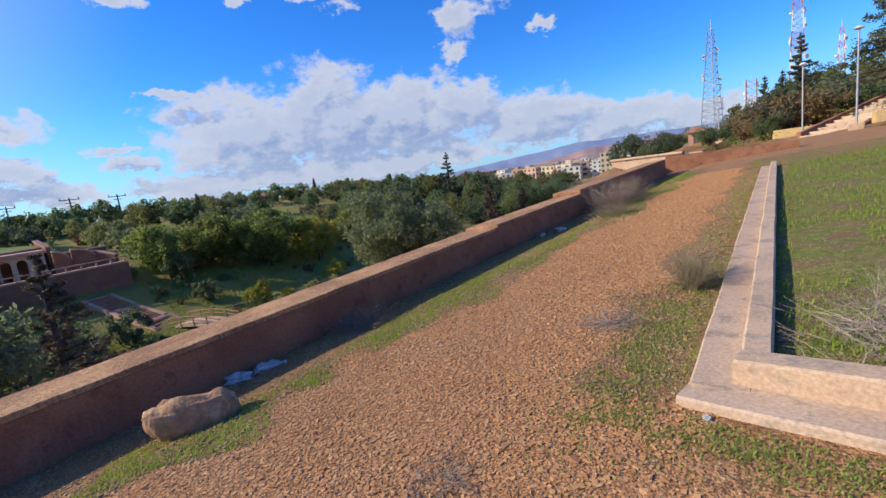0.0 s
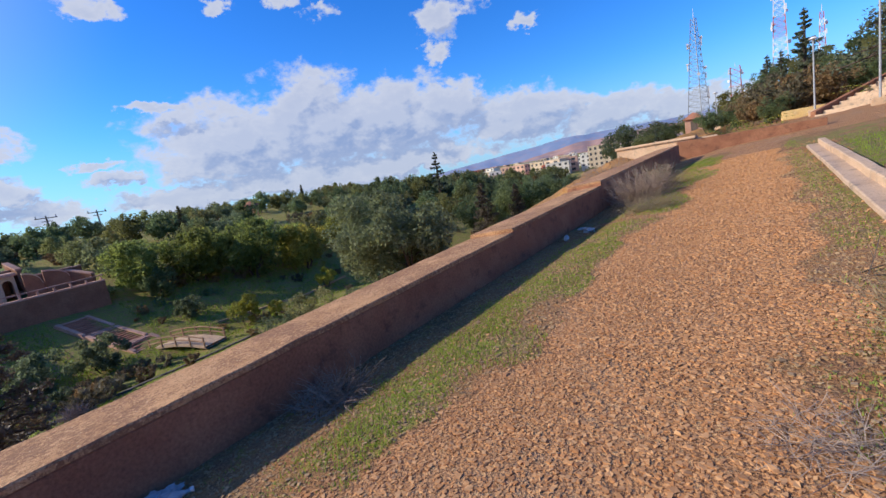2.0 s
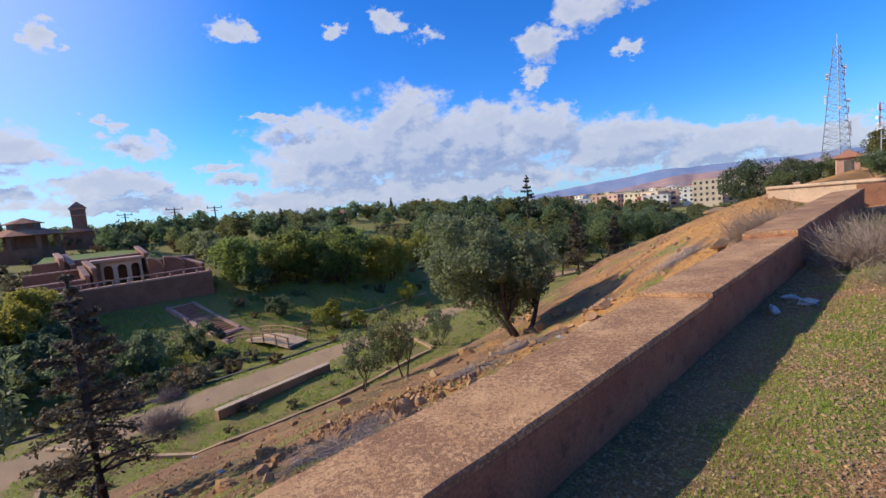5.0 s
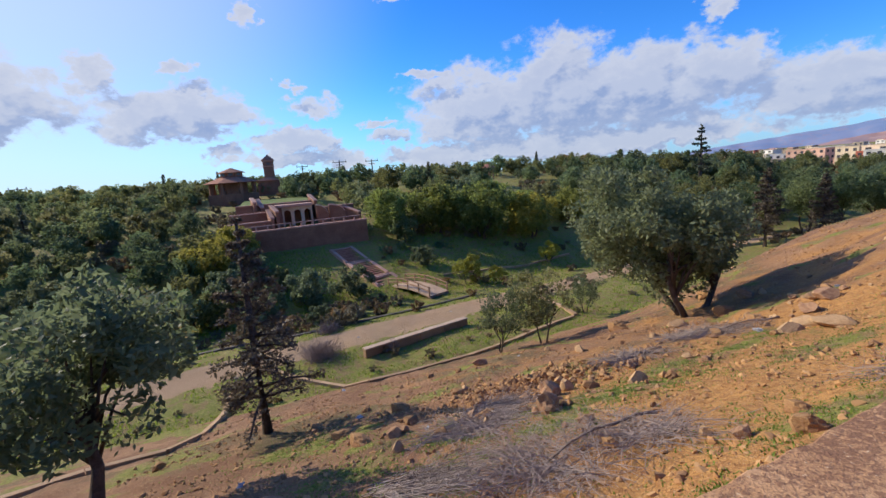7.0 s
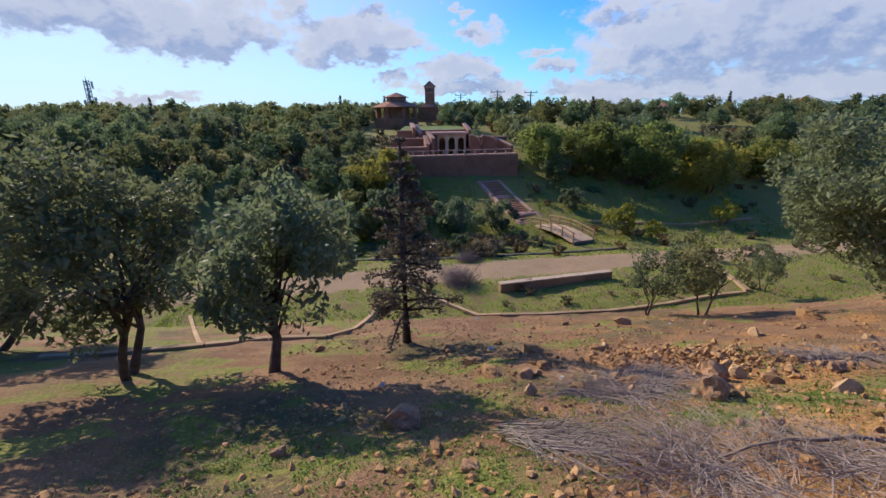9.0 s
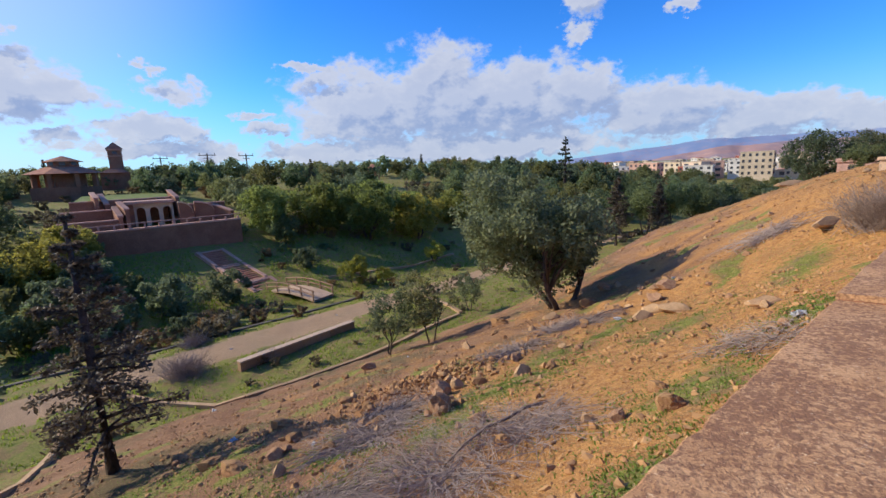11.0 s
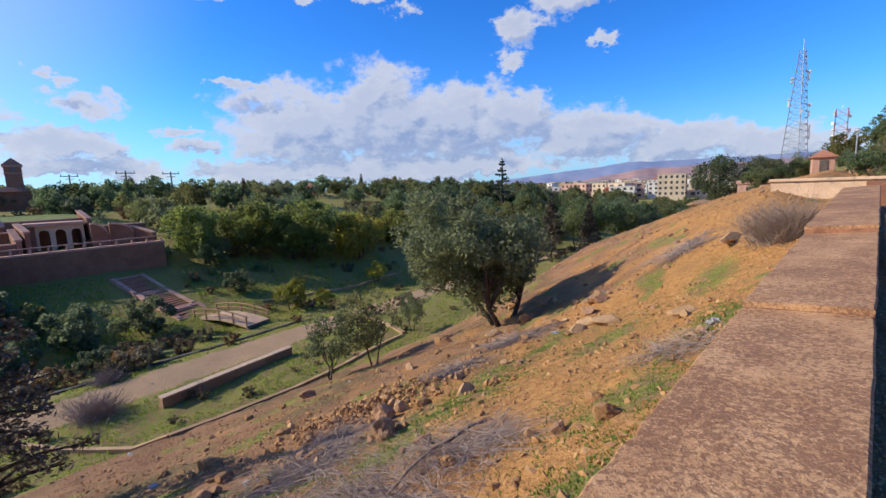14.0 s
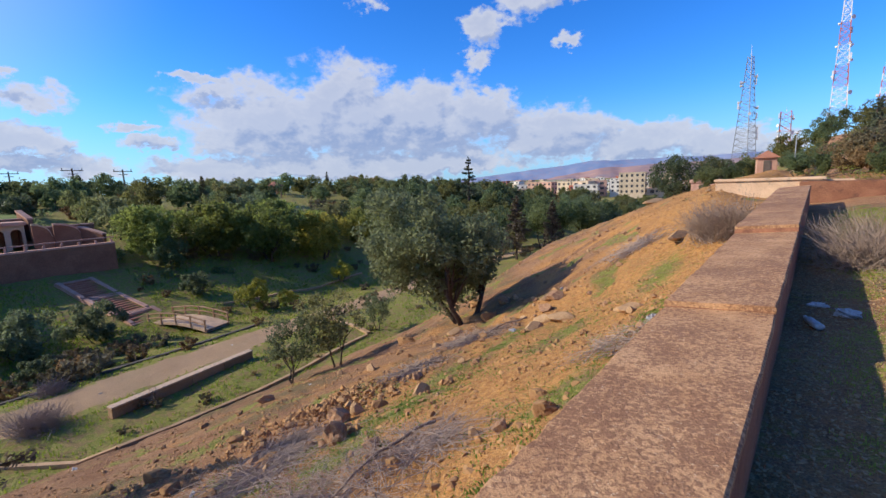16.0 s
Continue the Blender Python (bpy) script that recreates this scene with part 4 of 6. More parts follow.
for x, y0, y1, top, low in ((-58.8, 0.0, 9.6, 0.05, -3.2), (-56.2, -0.6, 3.9, -0.85, -3.4), (-53.2, -1.0, 4.2, -1.75, -3.6), (-55.8, 9.4, 14.0, -0.75, -3.4)):
    w_ = thing("step_wall", (0, 0, 0), "brown stepped retaining wall with a pink coping", "wall", "terraces round the arcade")
    sloped_wall("wall_face", (x, y0, low, top), (x, y1, low, top + 0.05), 0.45, M_ADOBE, w_)
    sloped_wall("coping", (x, y0, top, top + 0.12), (x, y1, top + 0.05, top + 0.17), 0.56, M_PINK, w_)
M_LAWN = plain("mown_lawn", (0.10, 0.16, 0.025), (0.17, 0.21, 0.045), 0.6, 9.0, 0.95, 0.6, 0.05, c=(0.22, 0.20, 0.07))
lawn_me = mesh_of("terrace_lawn", [(x, y, z + 0.06 * lump(x, y, 0.4, 64)) for x, z in ((-58.9, -3.0), (-58.95, 0.02), (-64.0, 0.14), (-70.0, 0.26), (-78.0, 0.4), (-78.1, -3.0)) for y in (0.2, 2.5, 5.0, 7.5, 9.5)], [(5 * i + j, 5 * i + j + 1, 5 * i + j + 6, 5 * i + j + 5) for i in range(5) for j in range(4)], M_LAWN)
tagged(new("terrace_lawn", lawn_me), "green lawn terrace above the arcade roof", "lawn", kind="structure")

# ---- the garden stairs below it ----
stairs = thing("garden_stairs", (0, 0, 0), "brick garden stairs in two flights with pale borders", "stairs")


def flight(a, b, width, steps):
    """Steps from the foot a to the head b, with pale borders at the sides and the ends."""
    a, b = Vector(a), Vector(b)
    run = (b - a) / steps
    side = Vector((run.y, -run.x, 0)).normalized()
    ang = math.degrees(math.atan2(run.y, run.x))
    for i in range(steps):
        c = a + run * (i + 0.5)
        part("step", box(bmesh.new(), (c.x, c.y, c.z - 0.35), (Vector((run.x, run.y)).length * 0.96, width, 0.7), ang, 0.015), M_TILE, stairs)
    for s in (-1, 1):
        p0, p1 = a + side * s * (width / 2 + 0.17), b + side * s * (width / 2 + 0.17)
        sloped_wall("border", (p0.x, p0.y, p0.z - 0.8, p0.z + 0.12), (p1.x, p1.y, p1.z - 0.8, p1.z + 0.12), 0.32, M_PINK, stairs)
    for q in (a, b):
        part("landing", box(bmesh.new(), (q.x, q.y, q.z - 0.38), (0.5, width + 0.7, 0.8), ang, 0.02), M_PINK, stairs)


flight((-40.2, 12.9, -7.05), (-43.6, 11.8, -6.15), 2.0, 9)
flight((-43.9, 11.7, -6.05), (-47.3, 10.7, -5.05), 2.0, 9)
flight((-38.6, 13.6, -7.6), (-40.0, 13.1, -7.1), 2.2, 3)

# ---- the footbridge ----
bridge = thing("footbridge", (0, 0, 0), "arched pale footbridge with brown wooden rails", "bridge")
nseg = 10
vs, fs = [], []
bx0, by0, bx1, by1 = -38.4, 14.3, -32.6, 16.4
for i in range(nseg + 1):
    t = i / nseg
    x, y, z = bx0 + (bx1 - bx0) * t, by0 + (by1 - by0) * t, -7.75 + 0.3 * math.sin(math.pi * t)
    for s in (-1.0, 1.0):
        for dz in (0, -0.2):
            vs.append((x - s * 0.34, y + s * 0.94, z + dz))
for i in range(nseg):
    o = 4 * i
    fs += [(o, o + 4, o + 6, o + 2), (o + 1, o + 3, o + 7, o + 5), (o, o + 1, o + 5, o + 4), (o + 2, o + 6, o + 7, o + 3)]
place("deck", mesh_of("deck", vs, fs, M_KERB), bridge)
for s in (-1, 1):
    for lv in (0.35, 0.68):
        bm = bmesh.new()
        limb(bm, [(bx0 + (bx1 - bx0) * t - s * 0.34, by0 + (by1 - by0) * t + s * 0.94, -7.75 + 0.3 * math.sin(math.pi * t) + lv) for t in (0, 0.2, 0.4, 0.6, 0.8, 1)], 0.055, 0.055, 6)
        part("rail", bm, M_WOOD, bridge)
    for t in (0.02, 0.25, 0.5, 0.75, 0.98):
        part("rail_post", box(bmesh.new(), (bx0 + (bx1 - bx0) * t - s * 0.34, by0 + (by1 - by0) * t + s * 0.94, -7.45 + 0.3 * math.sin(math.pi * t)), (0.1, 0.1, 0.9), 20, 0.01), M_WOOD, bridge)


def palm(name, x, y, size, n_, label, dy=0.0):
    """A stemless palm: arching fronds with leaflets."""
    r = np.random.default_rng(int(abs(x * 7 + y * 13)))
    p = thing(name, (x, y, land(x, y) + dy), label, "plant")
    for k in range(n_):
        a, up = 6.283 * k / n_ + r.normal() * 0.2, r.uniform(0.5, 1.25)
        vs, fs = [], []
        for i in range(9):
            t = i / 8
            out, z = size * t * math.cos(up * (1 - 0.7 * t)), size * (t * math.sin(up) - 0.55 * t * t)
            c = Vector((math.cos(a) * out, math.sin(a) * out, z))
            wd = size * 0.17 * math.sin(math.pi * min(1, t * 0.9 + 0.08))
            sv = Vector((-math.sin(a), math.cos(a), -0.35)) * wd
            sw = Vector((math.sin(a), -math.cos(a), -0.35)) * wd
            o = len(vs)
            nx_ = Vector((math.cos(a), math.sin(a), 0)) * size * 0.09
            vs += [c, c + sv + nx_, c + nx_ * 0.5, c + sw + nx_]
            fs += [(o, o + 1, o + 2), (o, o + 2, o + 3)]
        place("frond", mesh_of("frond", vs, fs, M_LIME), p)
    return p


palm("small_palm", -33.6, 14.2, 1.1, 12, "small green palm beside the footbridge")
palm("terrace_palm", 1.9, 30.8, 1.7, 16, "low yellow-green palm behind the cross wall")
palm("terrace_palm", 0.7, 30.6, 1.5, 14, "low yellow-green palm behind the cross wall")
palm("terrace_palm", 6.6, 33.5, 2.0, 16, "yellow-green palm on the bank")

# ---- edging and low walls on the lower terrace ----
def edging(name, pts, w_, h, mat, label):
    ob = thing(name, (0, 0, 0), label, "kerb", kind="structure")
    for (x0, y0), (x1, y1) in zip(pts, pts[1:]):
        n_ = max(1, round(math.hypot(x1 - x0, y1 - y0) / 1.6))
        for i in range(n_):
            p0 = Vector((x0 + (x1 - x0) * i / n_, y0 + (y1 - y0) * i / n_))
            p1 = Vector((x0 + (x1 - x0) * (i + 0.985) / n_, y0 + (y1 - y0) * (i + 0.985) / n_))
            z0, z1 = land(*p0), land(*p1)
            sloped_wall("kerb_stone", (p0.x, p0.y, z0 - 0.4, z0 + h), (p1.x, p1.y, z1 - 0.4, z1 + h), w_, mat, ob)
    return ob


edging("edging_1", [(-24.0, 1.6), (-19.5, 4.4), (-16.5, 7.1), (-17.4, 12.0), (-19.2, 19.6)], 0.17, 0.11, M_EDGE, "ochre stone edging kerb on the lower terrace")
edging("edging_2", [(-19.4, 1.6), (-15.0, 1.2), (-12.8, 0.7), (-11.4, -2.4), (-10.9, -6.6)], 0.16, 0.12, M_EDGE, "ochre stone edging kerb across the slope")
edging("edging_3", [(-18.4, -6.9), (-11.4, -2.5)], 0.14, 0.10, M_EDGE, "thin pale edging kerb")
M_LOW = plain("ochre_render", (0.36, 0.22, 0.12), (0.29, 0.17, 0.09), 1.2, 30.0, 0.93, 0.4, 0.01)
edging("low_wall", [(-20.2, 7.6), (-21.7, 13.9)], 0.3, 0.42, M_LOW, "low ochre retaining wall beside the track")
lw = thing("low_wall_coping", (0, 0, 0), "thin pale coping on the low wall", "coping", kind="structure")
sloped_wall("coping", (-20.2, 7.6, land(-20.2, 7.6) + 0.42, land(-20.2, 7.6) + 0.48), (-21.7, 13.9, land(-21.7, 13.9) + 0.42, land(-21.7, 13.9) + 0.48), 0.36, M_FOOT, lw)
edging("edging_4", [(-28.0, -6), (-27.6, 4), (-28.6, 12), (-31, 19)], 0.22, 0.14, M_POLE, "dark stone edging beside the track")
edging("edging_5", [(-19.3, 19.8), (-24, 20.5), (-27.5, 22)], 0.25, 0.12, M_EDGE, "pale edging kerb by the paved patch")
edging("edging_6", [(-38, 19), (-37, 28), (-38, 34)], 0.2, 0.15, M_EDGE, "pale edging of the lawn")

# ---- poles, masts and lamps ----
def utility_pole(x, y, h):
    p = thing("utility_pole", (x, y, land(x, y)), "dark wooden utility pole with a crossarm", "pole", "utility poles on the ridge")
    part("shaft", rod(bmesh.new(), (0, 0, -0.5), (0, 0, h), 0.2, 0.13), M_POLE, p)
    arm = part("crossarm", box(bmesh.new(), (0, 0, h - 0.35), (0.16, 3.4, 0.16)), M_POLE, p)
    part("crossarm", box(bmesh.new(), (0, 0, h - 1.0), (0.12, 1.6, 0.12)), M_POLE, p)
    for y_ in (-1.5, 0, 1.5):
        part("insulator", rod(bmesh.new(), (0, y_, h - 0.3), (0, y_, h + 0.15), 0.09), M_STEEL, arm)
    return p


utility_pole(-109, 21, 6.2)
utility_pole(-112.3, 29.8, 6.4)
utility_pole(-120, -46, 5.4)
utility_pole(-135, 14, 6.5)


def lattice(x, y, z, h, w0, w1, mats, label, sides=4, bays=14, dishes=8, seed=1, width=0.16):
    """A lattice mast in bays, with braces, dishes and panel aerials."""
    r = np.random.default_rng(seed)
    p = thing("radio_mast", (x, y, z), label, "mast", "radio masts on the hill")

    def corner(k, t):
        a, q = 0.785 + 6.28319 * k / sides, (w0 + (w1 - w0) * t) * 0.707
        return Vector((q * math.cos(a), q * math.sin(a), h * t))
    runs = len(mats) if len(mats) > 2 else (1 if len(mats) == 1 else bays)
    for s in range(runs):
        t0, t1, mt = s / runs, (s + 1) / runs, mats[s % len(mats)]
        for k in range(sides):
            part("leg", rod(bmesh.new(), corner(k, t0), corner(k, t1), width, sides=4), mt, p)
        bm = bmesh.new()
        for j in range(bays):
            if not s <= runs * (j + 0.5) / bays < s + 1:
                continue
            for k in range(sides):
                rod(bm, corner(k, j / bays), corner(k + 1, (j + 1) / bays), width * 0.42, sides=3)
                rod(bm, corner(k + 1, j / bays), corner(k, (j + 1) / bays), width * 0.42, sides=3)
                rod(bm, corner(k, j / bays), corner(k + 1, j / bays), width * 0.42, sides=3)
        tagged(part("bracing", bm, mt, p), kind="stuff")
    part("aerial", rod(bmesh.new(), (0, 0, h), (0, 0, h * 1.1), width * 0.8, width * 0.4, 5), M_MASTW, p)
    for i in range(dishes):
        t = 0.2 + 0.75 * r.random()
        c = corner(int(r.integers(0, sides)), t) * 1.0
        out = Vector((c.x, c.y, 0)).normalized()
        bm = bmesh.new()
        if i % 2:
            rod(bm, c + out * 0.2, c + out * 0.75, 0.2, 0.7 * (0.5 + 0.5 * r.random()), 12)
        else:
            box(bm, c + out * 0.5, (0.35, 0.35, 1.8))
        part("dish" if i % 2 else "panel_aerial", bm, M_MASTW, p)
    return p


lattice(-17.2, 163.6, 7.0, 29, 5.0, 1.2, [M_MASTG], "tall grey lattice radio mast with dishes", 3, 16, 12, 3, 0.11)
lattice(3.0, 184, 9.0, 42, 4.6, 1.6, [M_MASTG, M_MASTG, M_MASTW, M_MASTR, M_MASTW, M_MASTR, M_MASTW], "tall red and white lattice radio mast", 4, 21, 14, 5, 0.15)
lattice(-10.2, 204, 9.5, 14, 3.4, 3.0, [M_MASTG, M_MASTR], "short lattice mast crowded with aerials", 4, 6, 14, 8, 0.13)
lattice(15, 223, 10, 27, 3.0, 1.0, [M_MASTW, M_MASTR], "slim red and white lattice mast", 4, 12, 5, 9, 0.14)
lattice(-121.5, -84, 2.5, 9.5, 1.0, 0.8, [M_MASTG], "thin floodlight mast on the ridge", 4, 6, 10, 12, 0.09)


def street_lamp(x, y, h, label):
    p = thing("street_lamp", (x, y, land(x, y)), label, "street lamp")
    part("foot", box(bmesh.new(), (0, 0, 0.1), (0.5, 0.5, 0.35), 0, 0.03), M_KERB, p)
    part("post", rod(bmesh.new(), (0, 0, 0.2), (0, 0, h), 0.045, 0.033, 10), M_STEEL, p)
    bm = bmesh.new()
    frustum(bm, h, 0.07, h + 0.06, 0.19, 14)
    frustum(bm, h + 0.06, 0.19, h + 0.15, 0.08, 14)
    part("lamp_head", bm, M_MASTW, p, smooth=False)
    return p


street_lamp(4.2, 31.8, 3.5, "grey lamp post with a pale disc head")
street_lamp(5.95, 27.6, 4.0, "grey lamp post beside the red steps")
street_lamp(-1.3, 46.5, 2.9, "small dark lamp post near the hut")

# ---- the far end of the path ----
cw = thing("cross_wall", (0, 0, 0), "low red-ochre wall across the end of the path", "wall", kind="structure")
part("wall_face", box(bmesh.new(), (1.9, 22.6, 1.15), (4.4, 0.4, 0.95), 2, 0.01), M_WALL, cw)
part("wall_face", box(bmesh.new(), (-1.15, 22.75, 1.1), (2.9, 0.45, 1.15), 0, 0.01), M_KERB, cw)
part("coping", box(bmesh.new(), (-1.15, 22.75, 1.72), (3.0, 0.6, 0.1), 0, 0.02), M_KERB, cw)
part("coping", box(bmesh.new(), (0.2, 23.1, 1.62), (1.6, 0.5, 0.1), 4, 0.02), M_KERB, cw)
hut = thing("kiosk", (-3.0, 46.5, land(-3.0, 46.5)), "small brick kiosk with a pyramid tile roof", "kiosk")
part("wall", box(bmesh.new(), (0, 0, 0.4), (1.25, 1.25, 1.7), 10, 0.02), M_PINK, hut)
part("roof", frustum(bmesh.new(), 1.2, 1.15, 1.75, 0.08, 4, 0.785 + 0.17), M_TILE, hut)
part("door", box(bmesh.new(), (0.1, -0.64, 0.4), (0.45, 0.06, 1.2), 10), M_POLE, hut)
k2 = thing("kiosk", (-88.5, 51.1, land(-88.5, 51.1)), "small open shelter with a red roof among trees", "kiosk")
for sx_, sy_ in ((-1, -1), (-1, 1), (1, -1), (1, 1)):
    part("post", box(bmesh.new(), (sx_ * 0.9, sy_ * 0.9, 0.9), (0.18, 0.18, 3.2)), M_WOOD, k2)
part("roof", frustum(bmesh.new(), 2.3, 2.0, 3.3, 0.08, 6), M_TILE, k2)


def block_house(x, y, w_, d_, h, wall, turn, storeys, bays, label, z=None, group="houses of the town", pitched=False):
    """A plain town house with rows of windows and a parapet."""
    z = land(x, y) if z is None else z
    p = thing("house", (x, y, z), label, "house", group, turn=turn)
    face = part("wall", box(bmesh.new(), (0, 0, h / 2 - 1.5), (w_, d_, h + 3)), wall, p)
    if pitched:
        part("roof", frustum(bmesh.new(), h, max(w_, d_) * 0.78, h + 1.6, 0.6, 4, 0.785), M_TILE, p)
    else:
        part("roof", box(bmesh.new(), (0, 0, h + 0.15), (w_ + 0.3, d_ + 0.3, 0.35)), wall, p)
    for s in range(storeys):
        zc = h * (s + 0.55) / storeys
        for k in range(bays):
            u = (k + 0.5) / bays - 0.5
            part("window", box(bmesh.new(), (u * w_, -d_ / 2 - 0.02, zc), (w_ / bays * 0.42, 0.12, h / storeys * 0.48)), M_GLASS, face)
            if bays > 2:
                part("window", box(bmesh.new(), (w_ / 2 + 0.02, u * d_, zc), (0.12, d_ / bays * 0.42, h / storeys * 0.48)), M_GLASS, face)
    return p


def town_wall(name, c):
    return plain(name, c, tuple(v * 0.85 for v in c), 0.3, 6.0, 0.92, 0.1, 0.01)


TOWN = [town_wall("town_cream", (0.62, 0.50, 0.36)), town_wall("town_white", (0.70, 0.66, 0.60)), town_wall("town_rose", (0.55, 0.34, 0.26)), town_wall("town_red", (0.48, 0.14, 0.09)), town_wall("town_sand", (0.52, 0.40, 0.28))]
block_house(-77, 253, 13, 11, 11.4, TOWN[0], 12, 4, 5, "cream four-storey apartment block with rows of windows", -6.6, "apartment blocks")
block_house(-64, 262, 8, 10, 10.4, TOWN[0], 12, 4, 3, "cream apartment block behind the trees", -6.8, "apartment blocks")
block_house(-107, 262, 14, 10, 5.5, TOWN[1], 14, 2, 4, "long white two-storey town building", -6.5)
block_house(-118, 270, 6, 8, 5.0, TOWN[3], 14, 2, 2, "red-painted flat-roofed two-storey house", -6.5)
block_house(-92, 275, 9, 8, 7.5, TOWN[1], 10, 3, 3, "white flat-roofed three-storey house", -6.5)
block_house(-9.5, 60.5, 2.6, 2.2, 1.6, TOWN[2], 10, 1, 1, "small rose outbuilding with a red roof", None, "outbuildings")
r = np.random.default_rng(5)
for i in range(210):
    a, dist = radians(r.uniform(11, 38)), 300 + 1000 * r.random() ** 1.3
    x, y = -math.sin(a) * dist, math.cos(a) * dist
    c = TOWN[int(r.choice([0, 1, 2, 3, 4], p=[0.3, 0.28, 0.2, 0.05, 0.17]))]
    s_ = int(r.integers(1, 4))
    block_house(x, y, r.uniform(8, 16), r.uniform(7, 12), 2.9 * s_ + 1, c, r.uniform(-15, 40), s_, int(r.integers(2, 4)), "small flat-roofed town house", None)
for x, y, c, pt in ((-110.8, 90, 2, True), (-106.6, 95, 3, True), (-100, 99, 2, False), (-125, 60, 4, False), (-140, 45, 1, False)):
    block_house(x, y, 6, 5, 2.6, TOWN[c], 30, 1, 3, "low house with a red roof among the trees", None, "houses on the ridge", pt)

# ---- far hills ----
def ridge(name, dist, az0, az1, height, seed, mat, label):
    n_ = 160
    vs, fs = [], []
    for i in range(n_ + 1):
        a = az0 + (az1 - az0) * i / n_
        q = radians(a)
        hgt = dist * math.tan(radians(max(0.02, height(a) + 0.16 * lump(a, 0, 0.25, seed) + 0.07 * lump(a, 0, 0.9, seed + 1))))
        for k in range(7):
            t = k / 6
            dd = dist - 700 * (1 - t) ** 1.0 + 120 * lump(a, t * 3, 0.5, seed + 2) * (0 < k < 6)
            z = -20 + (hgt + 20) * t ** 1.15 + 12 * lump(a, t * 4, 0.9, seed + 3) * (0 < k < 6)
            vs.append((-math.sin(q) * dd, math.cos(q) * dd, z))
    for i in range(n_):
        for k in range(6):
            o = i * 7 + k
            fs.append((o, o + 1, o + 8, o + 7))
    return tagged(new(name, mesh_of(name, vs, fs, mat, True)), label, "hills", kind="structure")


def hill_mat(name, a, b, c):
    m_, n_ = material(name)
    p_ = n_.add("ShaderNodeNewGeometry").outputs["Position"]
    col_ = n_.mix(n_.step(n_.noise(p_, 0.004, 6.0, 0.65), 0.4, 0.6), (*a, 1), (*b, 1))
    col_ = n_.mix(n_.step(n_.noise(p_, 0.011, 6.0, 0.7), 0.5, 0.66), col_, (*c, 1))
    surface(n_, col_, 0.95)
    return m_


# the far ridge's blue is air haze put into its base colour
ridge("backdrop_far", 4300, -40, 44, lambda a: 2.3 if a < 22 else 2.3 - (a - 22) * 0.1, 71, hill_mat("far_hill_haze", (0.17, 0.24, 0.38), (0.22, 0.27, 0.40), (0.27, 0.25, 0.33)), "distant hills with the blue of haze in their colour")
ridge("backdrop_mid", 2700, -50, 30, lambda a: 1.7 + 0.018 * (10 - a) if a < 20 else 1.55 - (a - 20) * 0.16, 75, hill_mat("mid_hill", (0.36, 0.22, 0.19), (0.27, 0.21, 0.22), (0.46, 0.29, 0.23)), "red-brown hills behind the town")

# ---- the bank at the end of the terrace ----
cedar = settle(conifer("cedar_tree", 51, 7.5, 6.5, 1.8, 8000, 0.10, M_FIR, "large dark cedar with spreading level boughs", 0.15), 8.0, 33.5)
pin = settle(conifer("terrace_conifer", 52, 6.0, 3.2, 0.5, 6500, 0.075, M_FIR, "dark grey-green conifer behind the cross wall", 0.3), 4.1, 37.9)
for x, y, t, s in ((2.3, 38.2, 40, 0.68), (3.0, 46, 60, 0.8)):
    put(pin, x, y, t, s)
brown = settle(broadleaf("bank_shrub", 57, 2.7, 3.6, 0.2, 2, 4200, 0.085, M_SCRUB, "rounded grey-brown shrub at the foot of the bank", "shrub", 34, thickness=0.06), 3.0, 36.6)
for x, y, t, s in ((1.4, 37.4, 80, 0.8), (3.9, 36.2, 190, 0.95), (5.0, 37.2, 260, 0.9), (2.4, 35.4, 20, 0.6)):
    put(brown, x, y, t, s)
thicket = settle(broadleaf("bank_tree", 53, 4.4, 5.0, 0.3, 2, 4500, 0.14, M_DARK, "dense dark green tree on the bank", clumps=40, thickness=0.12), 9.5, 46)
for x, y, t, s in ((7.2, 53, 30, 1.0), (12, 50, 80, 1.3), (13, 42, 120, 1.25), (15, 56, 190, 1.5), (11, 38.5, 250, 0.9), (9, 58, 330, 1.2), (3, 50, 10, 0.75), (0.2, 48.5, 100, 0.6), (4.5, 56, 45, 0.9), (-1.5, 55, 45, 0.5), (-5, 58, 45, 0.6), (-5.5, 50, 20, 0.45), (0.4, 41, 70, 0.45), (-0.9, 37, 150, 0.35), (2.6, 34, 10, 0.35), (7.5, 37.5, 60, 0.5), (-6.5, 44, 90, 0.4)):
    put(thicket, x, y, t, s)
for x, y, s in ((-20, 150, 1.0), (-14, 145, 1.1), (-6, 140, 1.2), (2, 150, 1.3), (-26, 155, 0.9), (8, 130, 1.2), (-10, 120, 0.9), (0, 110, 1.0), (-18, 118, 0.9), (-4, 95, 0.9), (6, 90, 1.1)):
    put(thicket, x, y, x * 9, s * 1.2)
steps = thing("red_steps", (0, 0, 0), "red-edged concrete steps climbing the bank", "stairs")
for i in range(12):
    x, y = 5.0 + 0.32 * i, 29.6 + 0.62 * i
    part("step", box(bmesh.new(), (x, y, land(5, 29.6) + 0.02 + 0.14 * i - 0.3), (1.7, 0.66, 0.6), -28, 0.01), M_FOOT, steps)
gz = land(5, 29.6)
sloped_wall("red_parapet", (4.05, 29.9, gz - 0.5, gz + 0.18), (7.7, 36.9, gz + 0.8, gz + 1.72), 0.2, M_WALL, steps)
sloped_wall("parapet", (6.0, 29.2, gz - 0.5, gz + 0.12), (9.6, 36.2, gz + 0.8, gz + 1.66), 0.2, M_WALL, steps)
